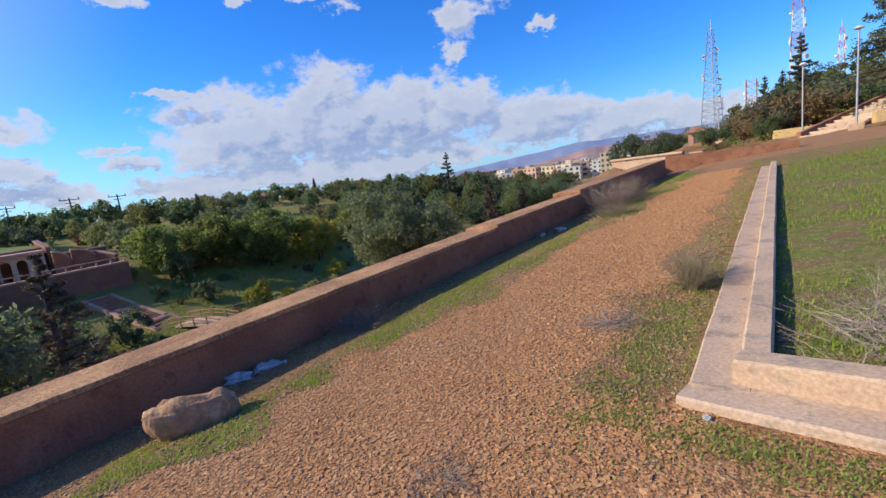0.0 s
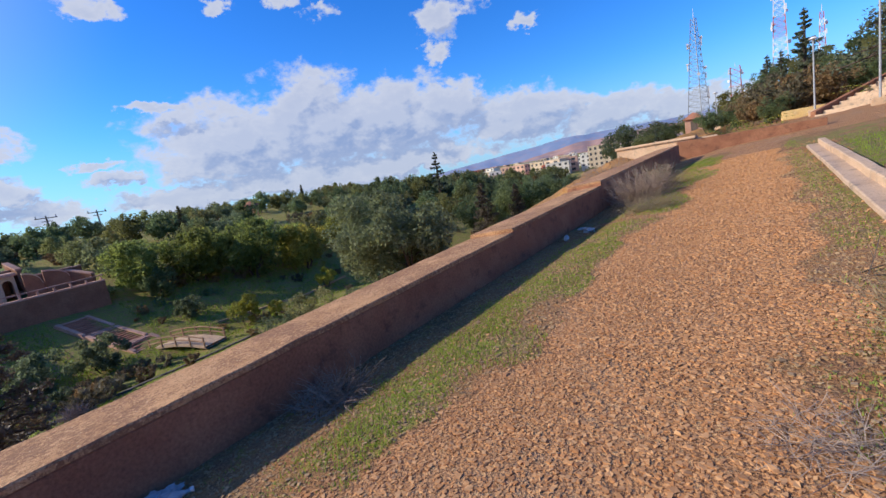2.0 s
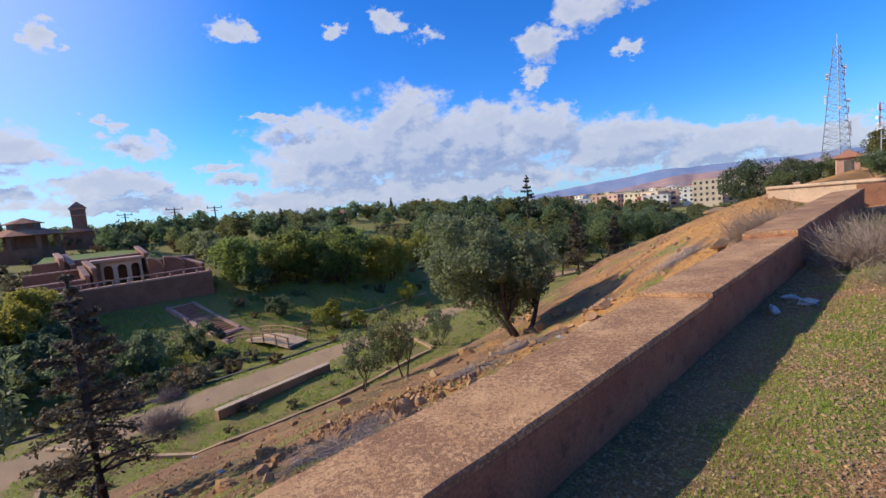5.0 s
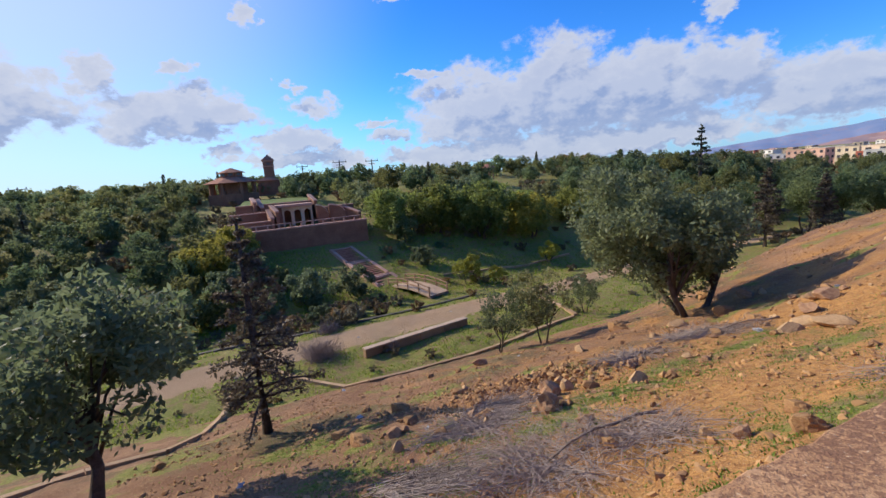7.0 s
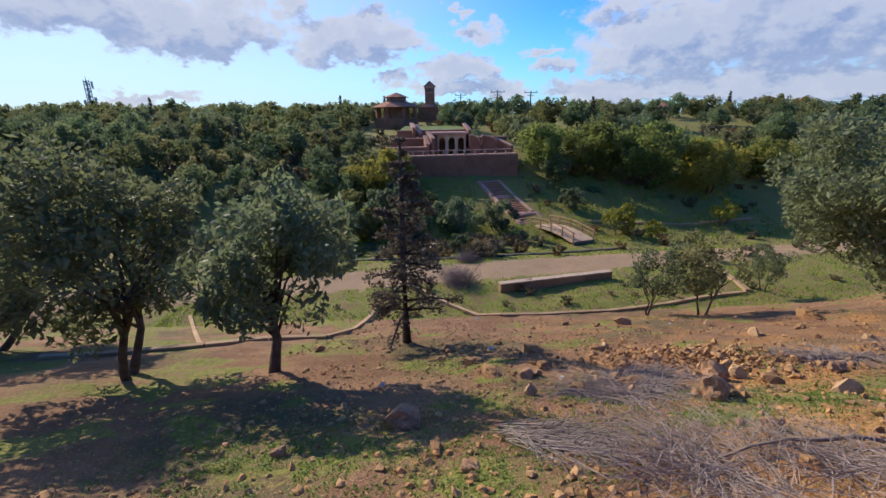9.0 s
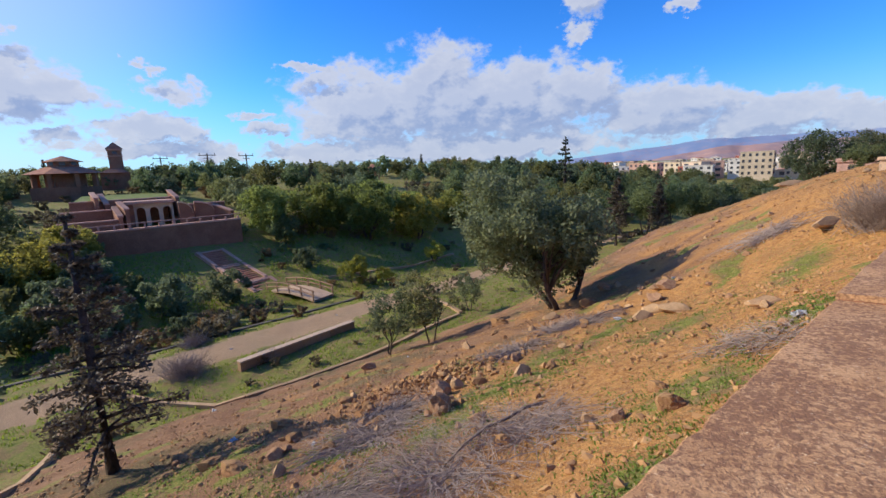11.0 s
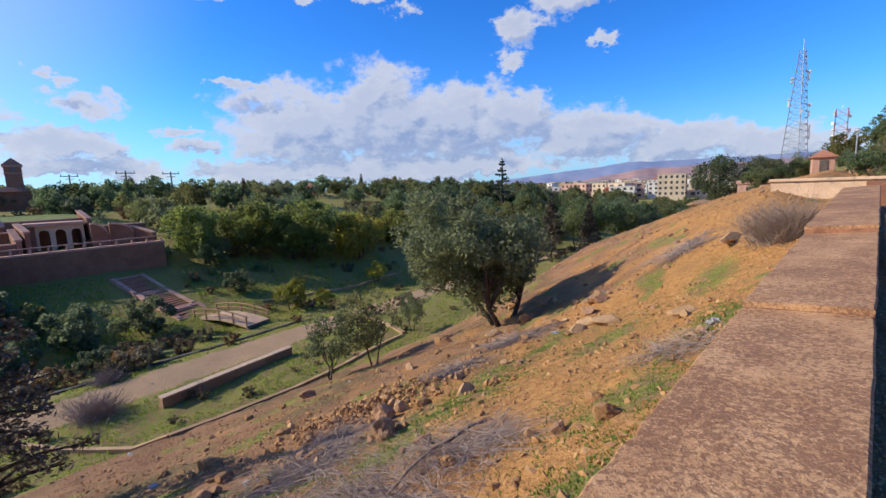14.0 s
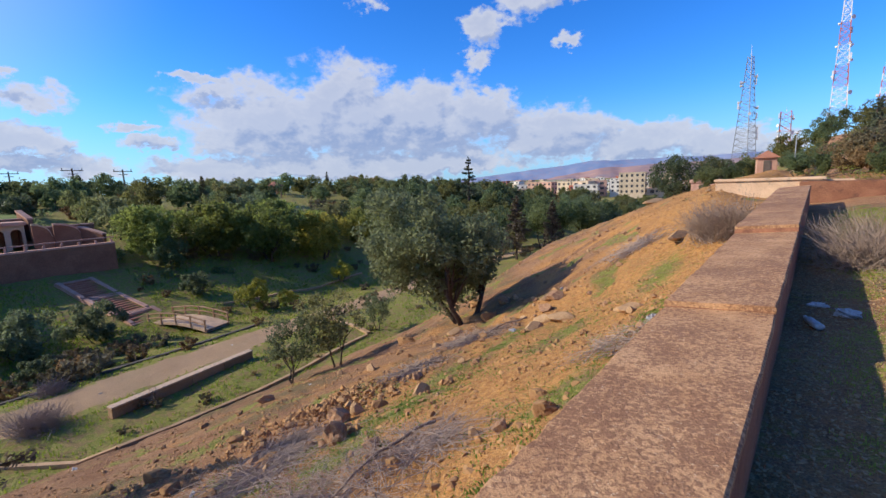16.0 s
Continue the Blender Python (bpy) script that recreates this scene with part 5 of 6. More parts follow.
for x, y, w_ in ((3.8, 33.6, 1.8), (8.6, 27.2, 4.4)):
    yb = thing("plaster_block", (x, y, land(x, y)), "low yellow plastered block beside the lamp post", "planter", "yellow blocks")
    part("block", box(bmesh.new(), (0, 0, 0.18), (w_, 0.7, 0.5), 5, 0.03), M_YELLOW, yb)


# ---- stones, brushwood, weeds and litter ----
def stone_mesh(name, seed, mat, flat=0.65, cuts=2, rough=0.5):
    """A lumpy, broken stone about 1 m across."""
    bm = bmesh.new()
    bmesh.ops.create_icosphere(bm, subdivisions=cuts, radius=0.5)
    for v in bm.verts:
        p = v.co
        k = 1 + rough * noise.noise(p * 2.2 + Vector((seed * 3.1, 0, 0))) + 0.5 * rough * noise.noise(p * 5.5 + Vector((0, seed * 1.7, 0)))
        v.co = Vector((p.x * k, p.y * k * 0.8, p.z * k * flat))
    g = np.random.default_rng(seed + 100)
    for k in range(11):
        d = Vector(g.normal(size=3)).normalized()
        lim = g.uniform(0.24, 0.40)
        for v in bm.verts:
            over = v.co.dot(d) - lim
            if over > 0:
                v.co -= d * over
    for v in bm.verts:
        v.co.z = max(v.co.z, -0.28)
    me = bpy.data.meshes.new(name)
    bm.to_mesh(me)
    bm.free()
    me.materials.append(mat)
    return me


ROCKS = [stone_mesh("rock", i, (M_ROCK, M_CLOD, M_PALE, M_ROCK, M_CLOD)[i], 0.75 + 0.1 * (i % 3), 3) for i in range(5)]


def rock(x, y, sx_, sy_, sz_, turn, kind, label, group="", sink=0.3):
    ob = new("rock", ROCKS[kind])
    ob.matrix_world = pose(x, y, land(x, y) + sz_ * 0.28 * (1 - sink), 0, 0, turn) @ Matrix.Diagonal((sx_, sy_, sz_, 1))
    return tagged(ob, label, "rock", group)


# the long boulder on the path
bm = bmesh.new()
bmesh.ops.create_icosphere(bm, subdivisions=4, radius=0.5)
for v in bm.verts:
    p = v.co.copy()
    q = Vector((math.copysign(abs(p.x * 2) ** 0.75 / 2, p.x), math.copysign(abs(p.y * 2) ** 0.8 / 2, p.y), math.copysign(abs(p.z * 2) ** 0.7 / 2, p.z)))
    k = 1 + 0.12 * noise.noise(p * 2.5) + 0.07 * noise.noise(p * 7) + 0.045 * noise.noise(p * 16)
    v.co = Vector((q.x * k * 0.62, q.y * k * 0.29, max(-0.13, q.z * k * 0.30 + 0.05 * noise.noise(p * 4))))
boulder = part("boulder", bm, M_ROCK, None, smooth=True)
boulder.matrix_world = pose(0.80, 2.84, land(0.80, 2.84) + 0.09, 0, 4, 60)
tagged(boulder, "long pitted red-brown boulder lying on the path", "rock")

r = np.random.default_rng(9)
NAMED = [(-12.5, 10.3, 0.9, 0.5, 0.45, 60, 0), (-6.0, 8.6, 0.62, 0.5, 0.55, 10, 0), (-4.7, 3.8, 0.75, 0.5, 0.5, 80, 0), (-5.8, 16.5, 1.1, 0.6, 0.4, 70, 2), (-2.2, 8.9, 0.3, 0.25, 0.22, 5, 1),
         (-8.6, 6.4, 0.6, 0.45, 0.4, 40, 1), (-7.3, 33, 2.0, 0.9, 0.5, 60, 2), (-4.9, 14.2, 0.6, 0.5, 0.35, 30, 2), (-2.3, 12.6, 0.7, 0.4, 0.25, 50, 2), (-5.0, 9.7, 0.4, 0.35, 0.35, 90, 2),
         (-12.3, 16.2, 0.9, 0.7, 0.6, 20, 1), (-11.2, 19.5, 0.8, 0.6, 0.7, 140, 1), (-9.4, 16.0, 0.7, 0.5, 0.4, 60, 2), (-9.8, 4.6, 0.5, 0.4, 0.35, 15, 1), (-8.0, 5.0, 0.55, 0.45, 0.3, 70, 1), (-4.4, 14.2, 0.9, 0.6, 0.3, 30, 2), (-4.9, 13.6, 0.6, 0.5, 0.35, 75, 2), (-5.5, 15.4, 0.7, 0.5, 0.4, 120, 0), (-6.4, 15.0, 0.6, 0.45, 0.4, 15, 1), (-2.7, 17.8, 1.3, 0.5, 0.35, 80, 2),
         (-4.88, 7.8, 0.55, 0.5, 0.6, 35, 0), (-6.8, 5.2, 0.6, 0.4, 0.35, 20, 1), (-1.75, 8.15, 0.32, 0.28, 0.28, 45, 1), (-2.15, 8.0, 0.26, 0.22, 0.2, 100, 3), (-5.6, 16.2, 0.8, 0.6, 0.45, 160, 0), (-8.7, 17.0, 0.8, 0.6, 0.5, 60, 1), (-9.0, 18.6, 0.9, 0.6, 0.55, 10, 0)]
for x, y, a, b, c, t, k in NAMED:
    rock(x, y, a, b, c, t, k, "rough orange-brown stone lying on the slope" if k != 2 else "pale flat stone lying on the slope", "rocks on the slope")
for i in range(270):
    band = r.random()
    if band < 0.45:
        x, y = -5.5 - r.normal() * 1.0 - 0.25 * (i % 9), 5.5 + 12.5 * r.random()
    else:
        x, y = -1.2 - 13 * r.random() ** 1.2, 1 + 27 * r.random()
    s = 0.10 + 0.24 * r.random() ** 2.5
    if x > -0.9:
        continue
    rock(x, y, s * r.uniform(0.8, 1.5), s, s * r.uniform(0.7, 1.1), r.uniform(0, 360), int(r.integers(0, 5)), "broken orange-brown stone on the slope", "rocks on the slope")


def scatter(name, spots, sizes, mat, label, category, seed, flat=0.7, lumpy=False):
    """Many small broken pieces as one mesh: skewed grains, or rounder lumps."""
    g = np.random.default_rng(seed)
    n_ = len(spots)
    if lumpy:
        bm_ = bmesh.new()
        bmesh.ops.create_icosphere(bm_, subdivisions=1, radius=0.95)
        base = np.array([tuple(v_.co) for v_ in bm_.verts])
        quad = [tuple(v_.index for v_ in f_.verts) for f_ in bm_.faces]
        bm_.free()
    else:
        base = np.array([(x_, y_, z_) for z_ in (-0.7, 0.7) for y_ in (-0.7, 0.7) for x_ in (-0.7, 0.7)], float)
        quad = [(0, 2, 3, 1), (4, 5, 7, 6), (0, 1, 5, 4), (2, 6, 7, 3), (0, 4, 6, 2), (1, 3, 7, 5)]
    nb = len(base)
    a = g.uniform(0, 6.283, n_)
    jit = base[None] * g.uniform(0.6, 1.25, (n_, nb, 1)) * g.uniform(0.65, 1.25, (n_, 1, 3)) + g.normal(0, 0.16, (n_, nb, 3))
    jit[:, :, 2] *= flat
    ca, sa = np.cos(a)[:, None], np.sin(a)[:, None]
    xy = np.stack([jit[:, :, 0] * ca - jit[:, :, 1] * sa, jit[:, :, 0] * sa + jit[:, :, 1] * ca, jit[:, :, 2]], 2)
    vs = (xy * np.asarray(sizes)[:, None, None] + np.asarray(spots)[:, None, :]).reshape(-1, 3)
    fs = [tuple(nb * i + k for k in f) for i in range(n_) for f in quad]
    return tagged(new(name, mesh_of(name, vs, fs, mat)), label, category, kind="stuff")


spots, sizes = [], []
while len(spots) < 76000:
    y = 1.5 + 16 * r.random() ** 1.7
    x = r.uniform(0.7, 3.9)
    if ground_mask(x, y)[0] < 0.35 + 0.5 * r.random() and r.random() > 0.05:
        continue
    s = 0.0048 + 0.0075 * r.random() ** 2.2 + 0.0006 * y + (0.010 * r.random() if r.random() < 0.012 else 0.0)
    spots.append((x, y, land(x, y) - 0.05 * s))
    sizes.append(s)
scatter("gravel", spots, sizes, M_GRAVEL, "loose orange-brown gravel on the path", "gravel", 3)
spots, sizes = [], []
while len(spots) < 24000:
    x, y = r.uniform(0.02, 3.9), 1.2 + 15 * r.random() ** 1.5
    if ground_mask(x, y)[0] > 0.5 or (y > 4.2 and x > 3.68 - 0.035 * (y - 4.3)):
        continue
    s = 0.004 + 0.009 * r.random() ** 3 + 0.0004 * y
    spots.append((x, y, land(x, y) + 0.2 * s))
    sizes.append(s)
M_CRUMB = leafy("earth_crumb", (0.30, 0.19, 0.10), (0.46, 0.31, 0.18), (0.18, 0.11, 0.06), rough=0.95, clear=0.0)
scatter("verge_grit", spots, sizes, M_CRUMB, "earth crumbs and small stones beside the gravel", "grit", 13)
spots, sizes = [], []
while len(spots) < 24000:
    x, y = -0.9 - 15 * r.random() ** 1.4, 0.5 + 30 * r.random() ** 1.3
    if lump(x, y, 0.5, 81) + 0.5 * lump(x, y, 1.7, 82) < -0.1 + 0.5 * r.random() - 0.25:
        continue
    s = 0.007 + 0.05 * r.random() ** 5
    spots.append((x, y, land(x, y) + 0.2 * s))
    sizes.append(s)
M_GRIT = leafy("slope_grit", (0.40, 0.20, 0.08), (0.56, 0.35, 0.17), (0.20, 0.09, 0.045), rough=0.95, clear=0.0)
scatter("earth_clods", spots, sizes, M_GRIT, "loose clods and stones on the slope", "clods", 4, 0.75, True)
heap = []
for i in range(1500):
    a, q = r.uniform(0, 6.283), abs(r.normal()) * 0.75
    x, y = -7.3 + q * math.cos(a) * 1.3, 9.2 + q * math.sin(a) * 1.7
    heap.append((x, y, land(x, y) + 0.03 + 0.22 * math.exp(-q * q * 1.6) * r.random()))
scatter("clod_heap", heap, 0.018 + 0.065 * r.random(1500) ** 2.5, M_GRIT, "heap of broken orange earth clods", "clods", 5, 0.85, True)


def blades(name, spots, heights, widths, mat, label, category, seed, lean=0.5):
    """Single blades of grass: bent narrow triangles, two faces each."""
    g = np.random.default_rng(seed)
    p = np.asarray(spots)
    n_ = len(p)
    a = g.uniform(0, 6.283, n_)
    h, w_ = np.asarray(heights), np.asarray(widths)
    dx, dy = np.cos(a), np.sin(a)
    out = lean * g.random(n_)
    z = np.zeros(n_)
    side = np.stack([-dy * w_, dx * w_, z], 1)
    mid = p + np.stack([dx * h * out * 0.35, dy * h * out * 0.35, h * 0.55], 1)
    tip = p + np.stack([dx * h * out, dy * h * out, h * (1 - 0.35 * out)], 1)
    vs = np.stack([p - side, p + side, mid + side * 0.7, mid - side * 0.7, tip], 1).reshape(-1, 3)
    fs = []
    for i in range(n_):
        o = 5 * i
        fs += [(o, o + 1, o + 2, o + 3), (o + 3, o + 2, o + 4)]
    return tagged(new(name, mesh_of(name, vs, fs, mat)), label, category, kind="stuff")


def sow(n_, region, wanted):
    out = []
    tries = 0
    while len(out) < n_ and tries < n_ * 12:
        tries += 1
        x, y = r.uniform(region[0], region[1]), region[2] + (region[3] - region[2]) * r.random() ** 1.4
        if wanted(x, y):
            out.append((x, y, land(x, y) - 0.004))
    return out


def verge(x, y):
    g_ = ground_mask(x, y)
    return g_[1] > 0.33 and x > 0.25 + 0.4 * r.random() and lump(x, y, 1.9, 91) + 0.6 * lump(x, y, 6, 92) > -0.15 + 0.9 * (r.random() - 0.5)


p1 = sow(46000, (0.02, 3.75, 0.8, 19), lambda x, y: verge(x, y) and not (y > 4.2 and x > 3.7 - 0.035 * (y - 4.3)) and not (x > 2.9 and r.random() < 0.6))
blades("verge_grass", p1, 0.012 + 0.034 * r.random(len(p1)) ** 1.5, 0.0016 + 0.002 * r.random(len(p1)), M_GRASS, "short yellow-green grass along the path", "grass", 6, 0.9)
p2 = sow(26000, (3.95, 9.5, 3.6, 17), lambda x, y: x > 4.12 - 0.035 * (y - 4.3) and y > 4.45 - 0.16 * (x - 4) and lump(x, y, 0.8, 93) > -0.3)
blades("lawn_grass", p2, 0.02 + 0.05 * r.random(len(p2)), 0.003 + 0.003 * r.random(len(p2)), M_GRASS, "patchy green grass inside the kerb", "grass", 7, 0.9)
p3 = []
for cx, cy, ra, rb, n_ in WEEDS:
    for i in range(2 * n_):
        x, y = cx + ra * r.normal(), cy + rb * r.normal()
        if x < -0.78 and lump(x, y, 2.4, 94) + 0.5 * lump(x, y, 7, 95) > -0.28:
            p3.append((x, y, land(x, y) - 0.004))
blades("slope_weeds", p3, 0.014 + 0.03 * r.random(len(p3)) ** 1.5, 0.005 + 0.006 * r.random(len(p3)), M_WEED, "bright green weeds between the stones", "weeds", 8, 2.0)

p4 = sow(15000, (-34, -17.4, -8, 34), lambda x, y: ground_mask(x, y)[1] > 0.3 and lump(x, y, 0.6, 97) > -0.2)
blades("terrace_grass", p4, 0.06 + 0.12 * r.random(len(p4)), 0.018 + 0.015 * r.random(len(p4)), M_GRASS, "rough yellow-green grass on the lower terrace", "grass", 14, 1.0)
p5 = sow(14000, (-48.5, -34, -2, 36), lambda x, y: not (9 < y < 14.6 and x < -38) and lump(x, y, 0.4, 98) > -0.3)
blades("valley_grass", p5, 0.08 + 0.15 * r.random(len(p5)), 0.03 + 0.02 * r.random(len(p5)), M_GRASS, "green grass round the garden stairs", "grass", 15, 1.0)
p6 = []
for cx, cy, ra, rb, n_ in ((3.42, 4.35, 0.13, 0.45, 1500), (3.8, 3.80, 0.3, 0.10, 1000), (4.5, 3.68, 0.4, 0.09, 1000), (3.38, 5.4, 0.14, 0.45, 900), (4.45, 4.75, 0.25, 0.25, 900), (5.1, 4.6, 0.3, 0.2, 600), (0.85, 4.3, 0.2, 0.8, 900), (0.8, 6.2, 0.2, 0.7, 700)):
    for i in range(2 * n_):
        x, y = cx + ra * r.normal(), cy + rb * r.normal()
        if (x < 3.66 or y < 3.9 - 0.16 * (x - 3.9) or x > 4.15 and y > 4.42) and lump(x, y, 4, 99) > -0.25:
            p6.append((x, y, land(x, y) - 0.003))
M_SPRIG = leafy("sprig_leaf", (0.24, 0.31, 0.06), (0.38, 0.42, 0.11), (0.15, 0.21, 0.04), clear=0.45)
blades("kerb_weeds", p6, 0.008 + 0.020 * r.random(len(p6)), 0.002 + 0.003 * r.random(len(p6)), M_SPRIG, "small green weeds beside the kerb", "weeds", 16, 1.6)


M_BRANCH = plain("dead_branch", (0.20, 0.14, 0.11), (0.27, 0.20, 0.16), 4.0, 40.0, 0.95, 0.5, 0.01)


def twigs(name, x, y, n_, length, spread_, up, mat, label, category, seed, thick=0.006, fan=6.283, turn=0.0, stem=None, fork=2):
    """Dry brushwood: a stem and many thin forking twigs."""
    g = np.random.default_rng(seed)
    ob = thing(name, (x, y, land(x, y)), label, category)
    vs, fs = [], []

    def prism(a, b, w0, w1):
        d = (b - a).normalized()
        s = d.orthogonal().normalized()
        t = d.cross(s)
        o = len(vs)
        for c, w_ in ((a, w0), (b, w1)):
            for k in range(3):
                q = 2.0944 * k
                vs.append(c + (s * math.cos(q) + t * math.sin(q)) * w_)
        for k in range(3):
            fs.append((o + k, o + (k + 1) % 3, o + 3 + (k + 1) % 3, o + 3 + k))
    for i in range(n_):
        a = turn + fan * (g.random() - 0.5)
        base = Vector((g.normal() * spread_ * 0.35, g.normal() * spread_ * 0.35, 0.0))
        tilt = max(0.02, up + (0.28 if up > 0.2 else 0.09) * g.normal())
        L = length * (0.5 + 0.6 * g.random())
        d = Vector((math.cos(a) * math.cos(tilt), math.sin(a) * math.cos(tilt), math.sin(tilt)))
        base.z = land(x + base.x, y + base.y) - land(x, y)
        p_ = base
        w_ = thick
        for seg in range(3):
            q = p_ + d * L / 3
            lowest = land(x + q.x, y + q.y) - land(x, y) + 0.01 + (0.10 * g.random() if up < 0.2 else 0.0)
            if up < 0.2:
                q.z = lowest + 0.4 * max(0.0, q.z - lowest)
            q.z = max(q.z, lowest)
            prism(p_, q, w_, w_ * 0.7)
            if seg:
                for f in range(fork):
                    d2 = (d + Vector(g.normal(size=3)) * 0.55).normalized()
                    q2 = p_ + d2 * L * 0.33
                    q2.z = max(q2.z, land(x + q2.x, y + q2.y) - land(x, y) + 0.01)
                    prism(p_, q2, w_ * 0.6, w_ * 0.3)
            p_, w_ = q, w_ * 0.7
            d = (d + Vector(g.normal(size=3)) * 0.22 - Vector((0, 0, 0.10 * (up < 0.7)))).normalized()
    tagged(place("tangle", mesh_of("tangle", vs, fs, mat), ob), kind="stuff")
    if stem:
        bm = bmesh.new()
        pts = []
        for i in range(6):
            t = i / 5
            sx_, sy_ = stem[0] * t, stem[1] * t
            pts.append((sx_ + 0.015 * g.normal(), sy_ + 0.015 * g.normal(), land(x + sx_, y + sy_) - land(x, y) + 0.05 + 0.07 * math.sin(3.14 * t) + 0.012 * g.normal()))
        limb(bm, pts, 0.010, 0.024, 7)
        part("branch", bm, M_BRANCH, ob, smooth=True)
    return ob


twigs("brushwood", -3.2, 6.6, 230, 1.0, 0.85, 0.08, M_TWIG, "heap of grey dry twigs on a broken branch", "brushwood", 11, 0.0045, 4.6, -1.9, (-0.15, 1.7), fork=3)
twigs("brushwood", -3.0, 7.6, 160, 0.9, 0.7, 0.07, M_TWIG, "dry grey cut twigs at the foot of the wall", "brushwood", 12, 0.005)
twigs("brushwood", -5.5, 6.9, 300, 0.95, 0.9, 0.07, M_TWIG, "tangle of grey dry twigs on the slope", "brushwood", 13, 0.006)
twigs("brushwood", -6.3, 7.4, 200, 1.0, 0.6, 0.07, M_TWIG, "tangle of grey dry twigs on the slope", "brushwood", 14, 0.006, 2.4, 1.0)
twigs("brushwood", -6.8, 13.8, 260, 1.0, 0.9, 0.07, M_TWIG, "wide tangle of grey dry twigs below the olive tree", "brushwood", 15, 0.008, stem=(0.9, 1.2))
twigs("brushwood", -6.8, 11.3, 170, 0.8, 0.6, 0.07, M_TWIG, "tangle of grey dry twigs on the slope", "brushwood", 16, 0.008)
twigs("brushwood", -4.1, 5.1, 120, 1.4, 0.4, 0.07, M_TWIG, "bundle of long dry sticks on the slope", "brushwood", 17, 0.007, 1.0, 0.9)
twigs("brushwood", -4.0, 18.5, 130, 0.9, 0.8, 0.07, M_TWIG, "tangle of grey dry twigs on the slope", "brushwood", 18, 0.009)
twigs("brushwood", -1.6, 10.0, 110, 0.6, 0.7, 0.07, M_TWIG, "dry grey cut twigs at the foot of the wall", "brushwood", 19, 0.005)
twigs("dry_shrub", 3.5, 5.85, 300, 0.42, 0.16, 0.95, M_STRAW, "pale dry grass clump beside the kerb", "shrub", 21, 0.0022, fork=1)
twigs("dry_shrub", 4.75, 4.75, 300, 0.45, 0.6, 0.35, M_TWIG, "low tangle of dry stems in the lawn", "shrub", 22, 0.0025)
twigs("dry_shrub", 0.7, 12.4, 420, 0.78, 0.5, 0.75, M_HEATH, "large dry grey shrub beside the wall", "shrub", 23, 0.005)
twigs("dry_shrub", 0.7, 13.6, 300, 0.72, 0.5, 0.75, M_STRAW, "dry straw-coloured shrub beside the wall", "shrub", 24, 0.005)
twigs("dry_shrub", 1.2, 10.9, 220, 0.4, 0.5, 0.6, M_STRAW, "thin dry weeds at the edge of the gravel", "shrub", 25, 0.003)
twigs("dry_shrub", -1.55, 17.3, 900, 1.02, 0.75, 0.7, M_HEATH, "rounded dry brown shrub outside the wall", "shrub", 26, 0.007)
twigs("dry_shrub", 0.25, 4.85, 150, 0.36, 0.3, 0.5, M_HEATH, "dead plant stalks at the foot of the wall", "shrub", 27, 0.004)
twigs("dry_shrub", 2.95, 3.1, 60, 0.16, 0.2, 0.4, M_TWIG, "small dry weeds in the gravel", "shrub", 28, 0.0018)
twigs("dry_shrub", 3.1, 5.0, 130, 0.20, 0.3, 0.3, M_TWIG, "small dry weeds in the gravel", "shrub", 29, 0.0018)
twigs("dry_shrub", -21.5, 5.6, 400, 1.2, 0.9, 0.7, M_TWIG, "dry brown bush at the edge of the track", "shrub", 30, 0.010)
twigs("dry_shrub", -20.6, 9.0, 160, 0.7, 0.4, 0.7, M_TWIG, "small dry bush by the low wall", "shrub", 31, 0.010)
twigs("dry_shrub", -26.5, 6.5, 220, 0.9, 0.7, 0.7, M_TWIG, "dry brown bush beyond the track", "shrub", 32, 0.012)
twigs("stick", 3.35, 6.9, 3, 0.5, 0.1, 0.5, M_BARK, "thin dark stick standing in the gravel", "stick", 33, 0.006, fork=1)


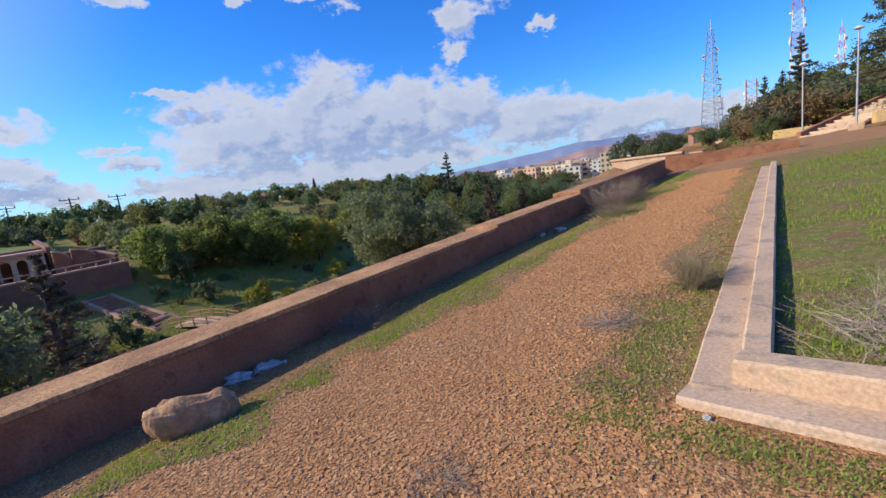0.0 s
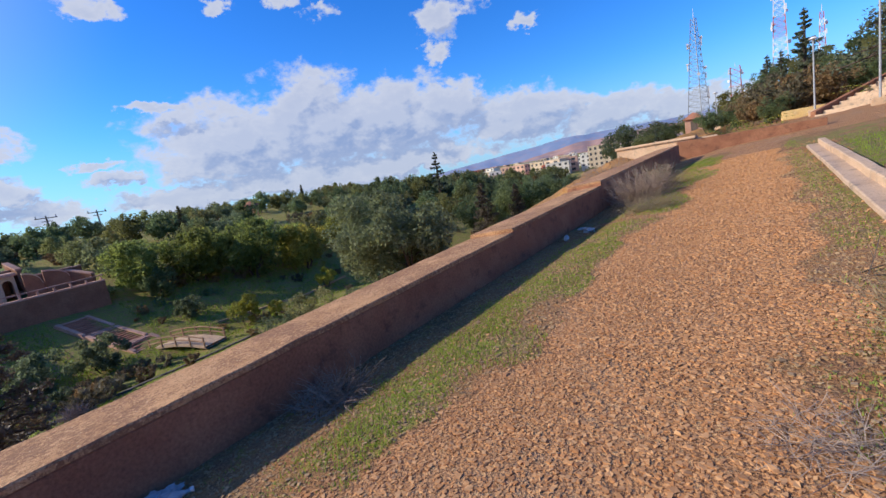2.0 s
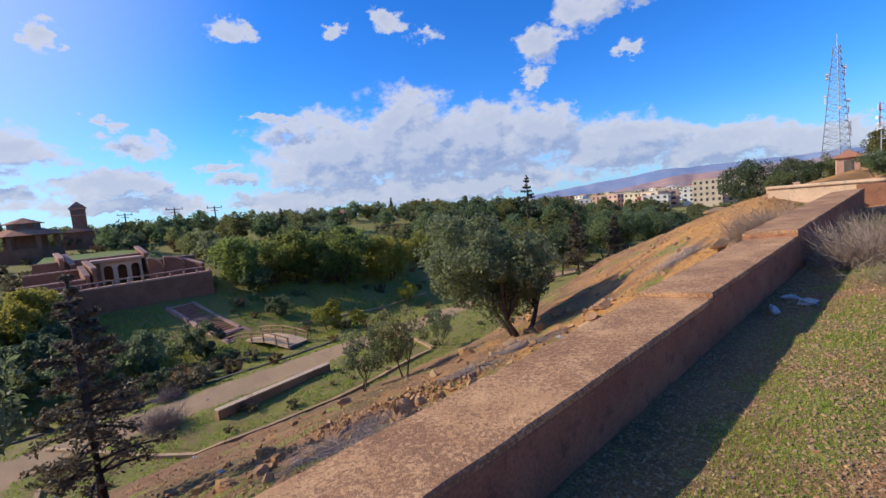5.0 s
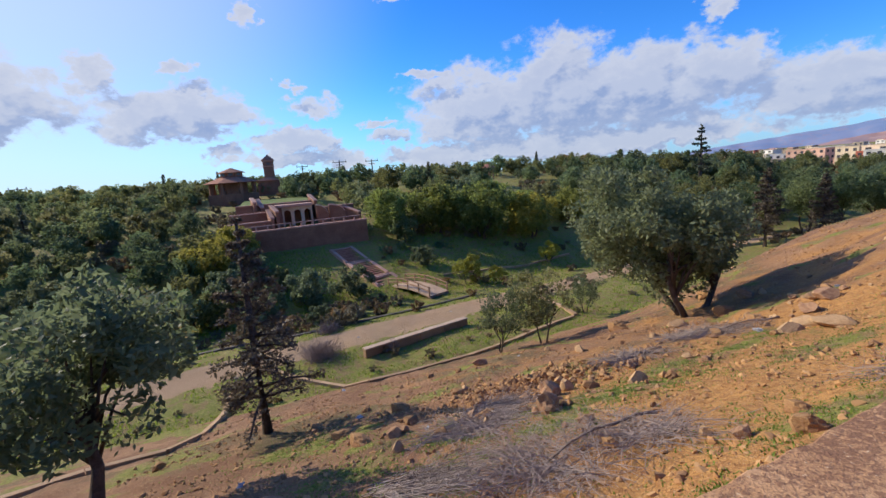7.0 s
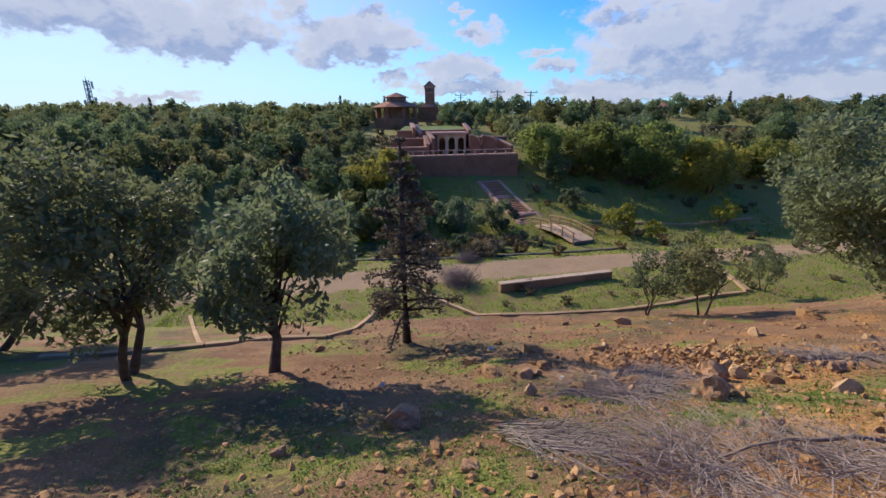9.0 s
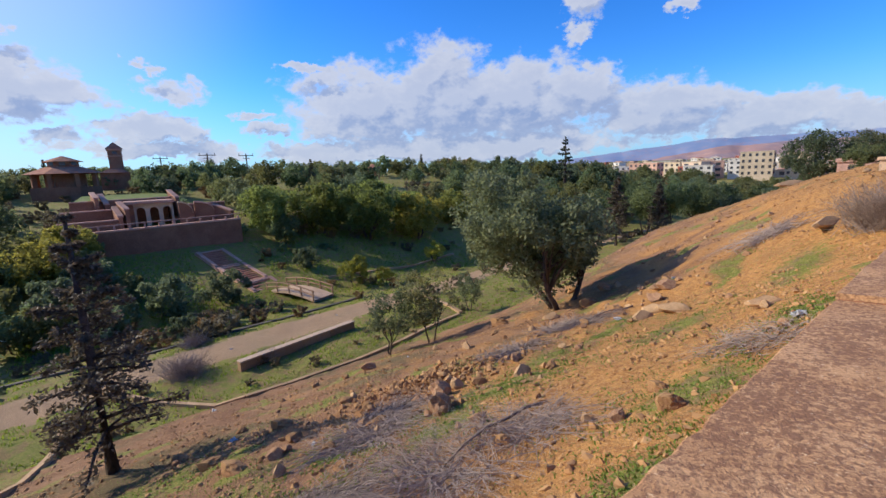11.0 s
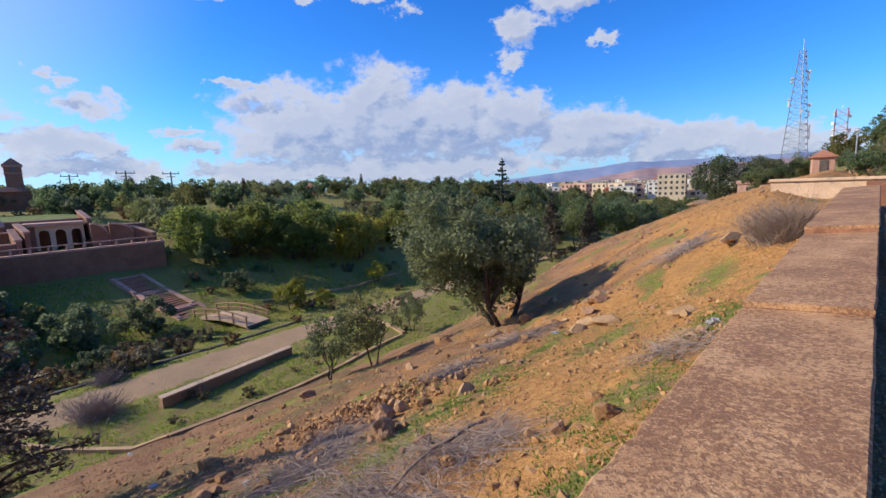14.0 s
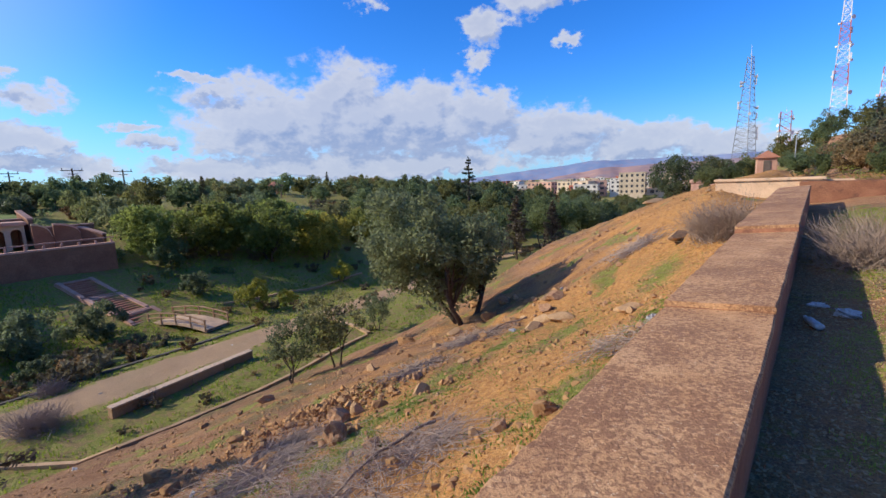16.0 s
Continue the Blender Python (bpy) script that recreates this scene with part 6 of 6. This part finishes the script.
def bottle(x, y, turn, L, label):
    """A crumpled plastic bottle lying on its side."""
    bm = bmesh.new()
    for k, (t, rad) in enumerate(((0, 0.03), (0.02, 0.04), (0.35, 0.042), (0.5, 0.034), (0.65, 0.041), (0.78, 0.038), (0.9, 0.016), (1.0, 0.015))):
        ring = [bm.verts.new((L * t, rad * math.cos(a) * (1 + 0.25 * noise.noise(Vector((t * 4, a, x * 3)))), rad * math.sin(a) * (0.8 + 0.2 * noise.noise(Vector((a, t * 5, y)))))) for a in [0.6283 * j for j in range(10)]]
        if k:
            for j in range(10):
                bm.faces.new((prev[j], prev[(j + 1) % 10], ring[(j + 1) % 10], ring[j]))
        else:
            bm.faces.new(ring[::-1])
        prev = ring
    bm.faces.new(prev)
    ob = thing("plastic_bottle", (x, y, land(x, y) + 0.035), label, "litter", "litter along the wall", turn=turn)
    body = part("body", bm, M_PLASTIC, ob, smooth=True)
    part("cap", rod(bmesh.new(), (L, 0, 0), (L + 0.02, 0, 0), 0.017, sides=10), M_MASTW, body)
    return ob


def bag(x, y, size, seed, label):
    bm = bmesh.new()
    bmesh.ops.create_icosphere(bm, subdivisions=4, radius=0.5)
    for v in bm.verts:
        p_ = v.co
        k = 1 + 0.7 * noise.noise(p_ * 3 + Vector((seed, 0, 0))) + 0.5 * noise.noise(p_ * 9 + Vector((0, seed, 0)))
        v.co = Vector((p_.x * k, p_.y * k * 0.6, max(-0.12, p_.z * k * 0.4))) * size
    ob = part("plastic_bag", bm, M_PLASTIC, None)
    ob.matrix_world = pose(x, y, land(x, y) + 0.10 * size, 0, 0, seed * 50)
    return tagged(ob, label, "litter", "litter along the wall")


bag(0.10, 3.45, 0.22, 1, "crumpled white plastic bag by the wall")
bag(0.14, 3.72, 0.20, 2, "crumpled clear plastic bag by the wall")
bottle(0.18, 3.62, 70, 0.24, "crushed clear plastic bottle by the wall")
bottle(0.26, 9.5, 110, 0.30, "crushed clear plastic bottle in the wall's shade")
bag(0.46, 10.0, 0.22, 3, "white plastic scrap in the wall's shade")
bag(0.25, 10.3, 0.14, 4, "small white plastic scrap by the wall")
bag(-1.5, 11.0, 0.2, 5, "green-grey plastic scrap among weeds")
bag(3.86, 3.92, 0.05, 6, "tiny white scrap beside the kerb")
for i in range(14):
    bag(-r.uniform(5, 26), r.uniform(2, 18), r.uniform(0.08, 0.2), 10 + i, "small white plastic scrap on the ground")
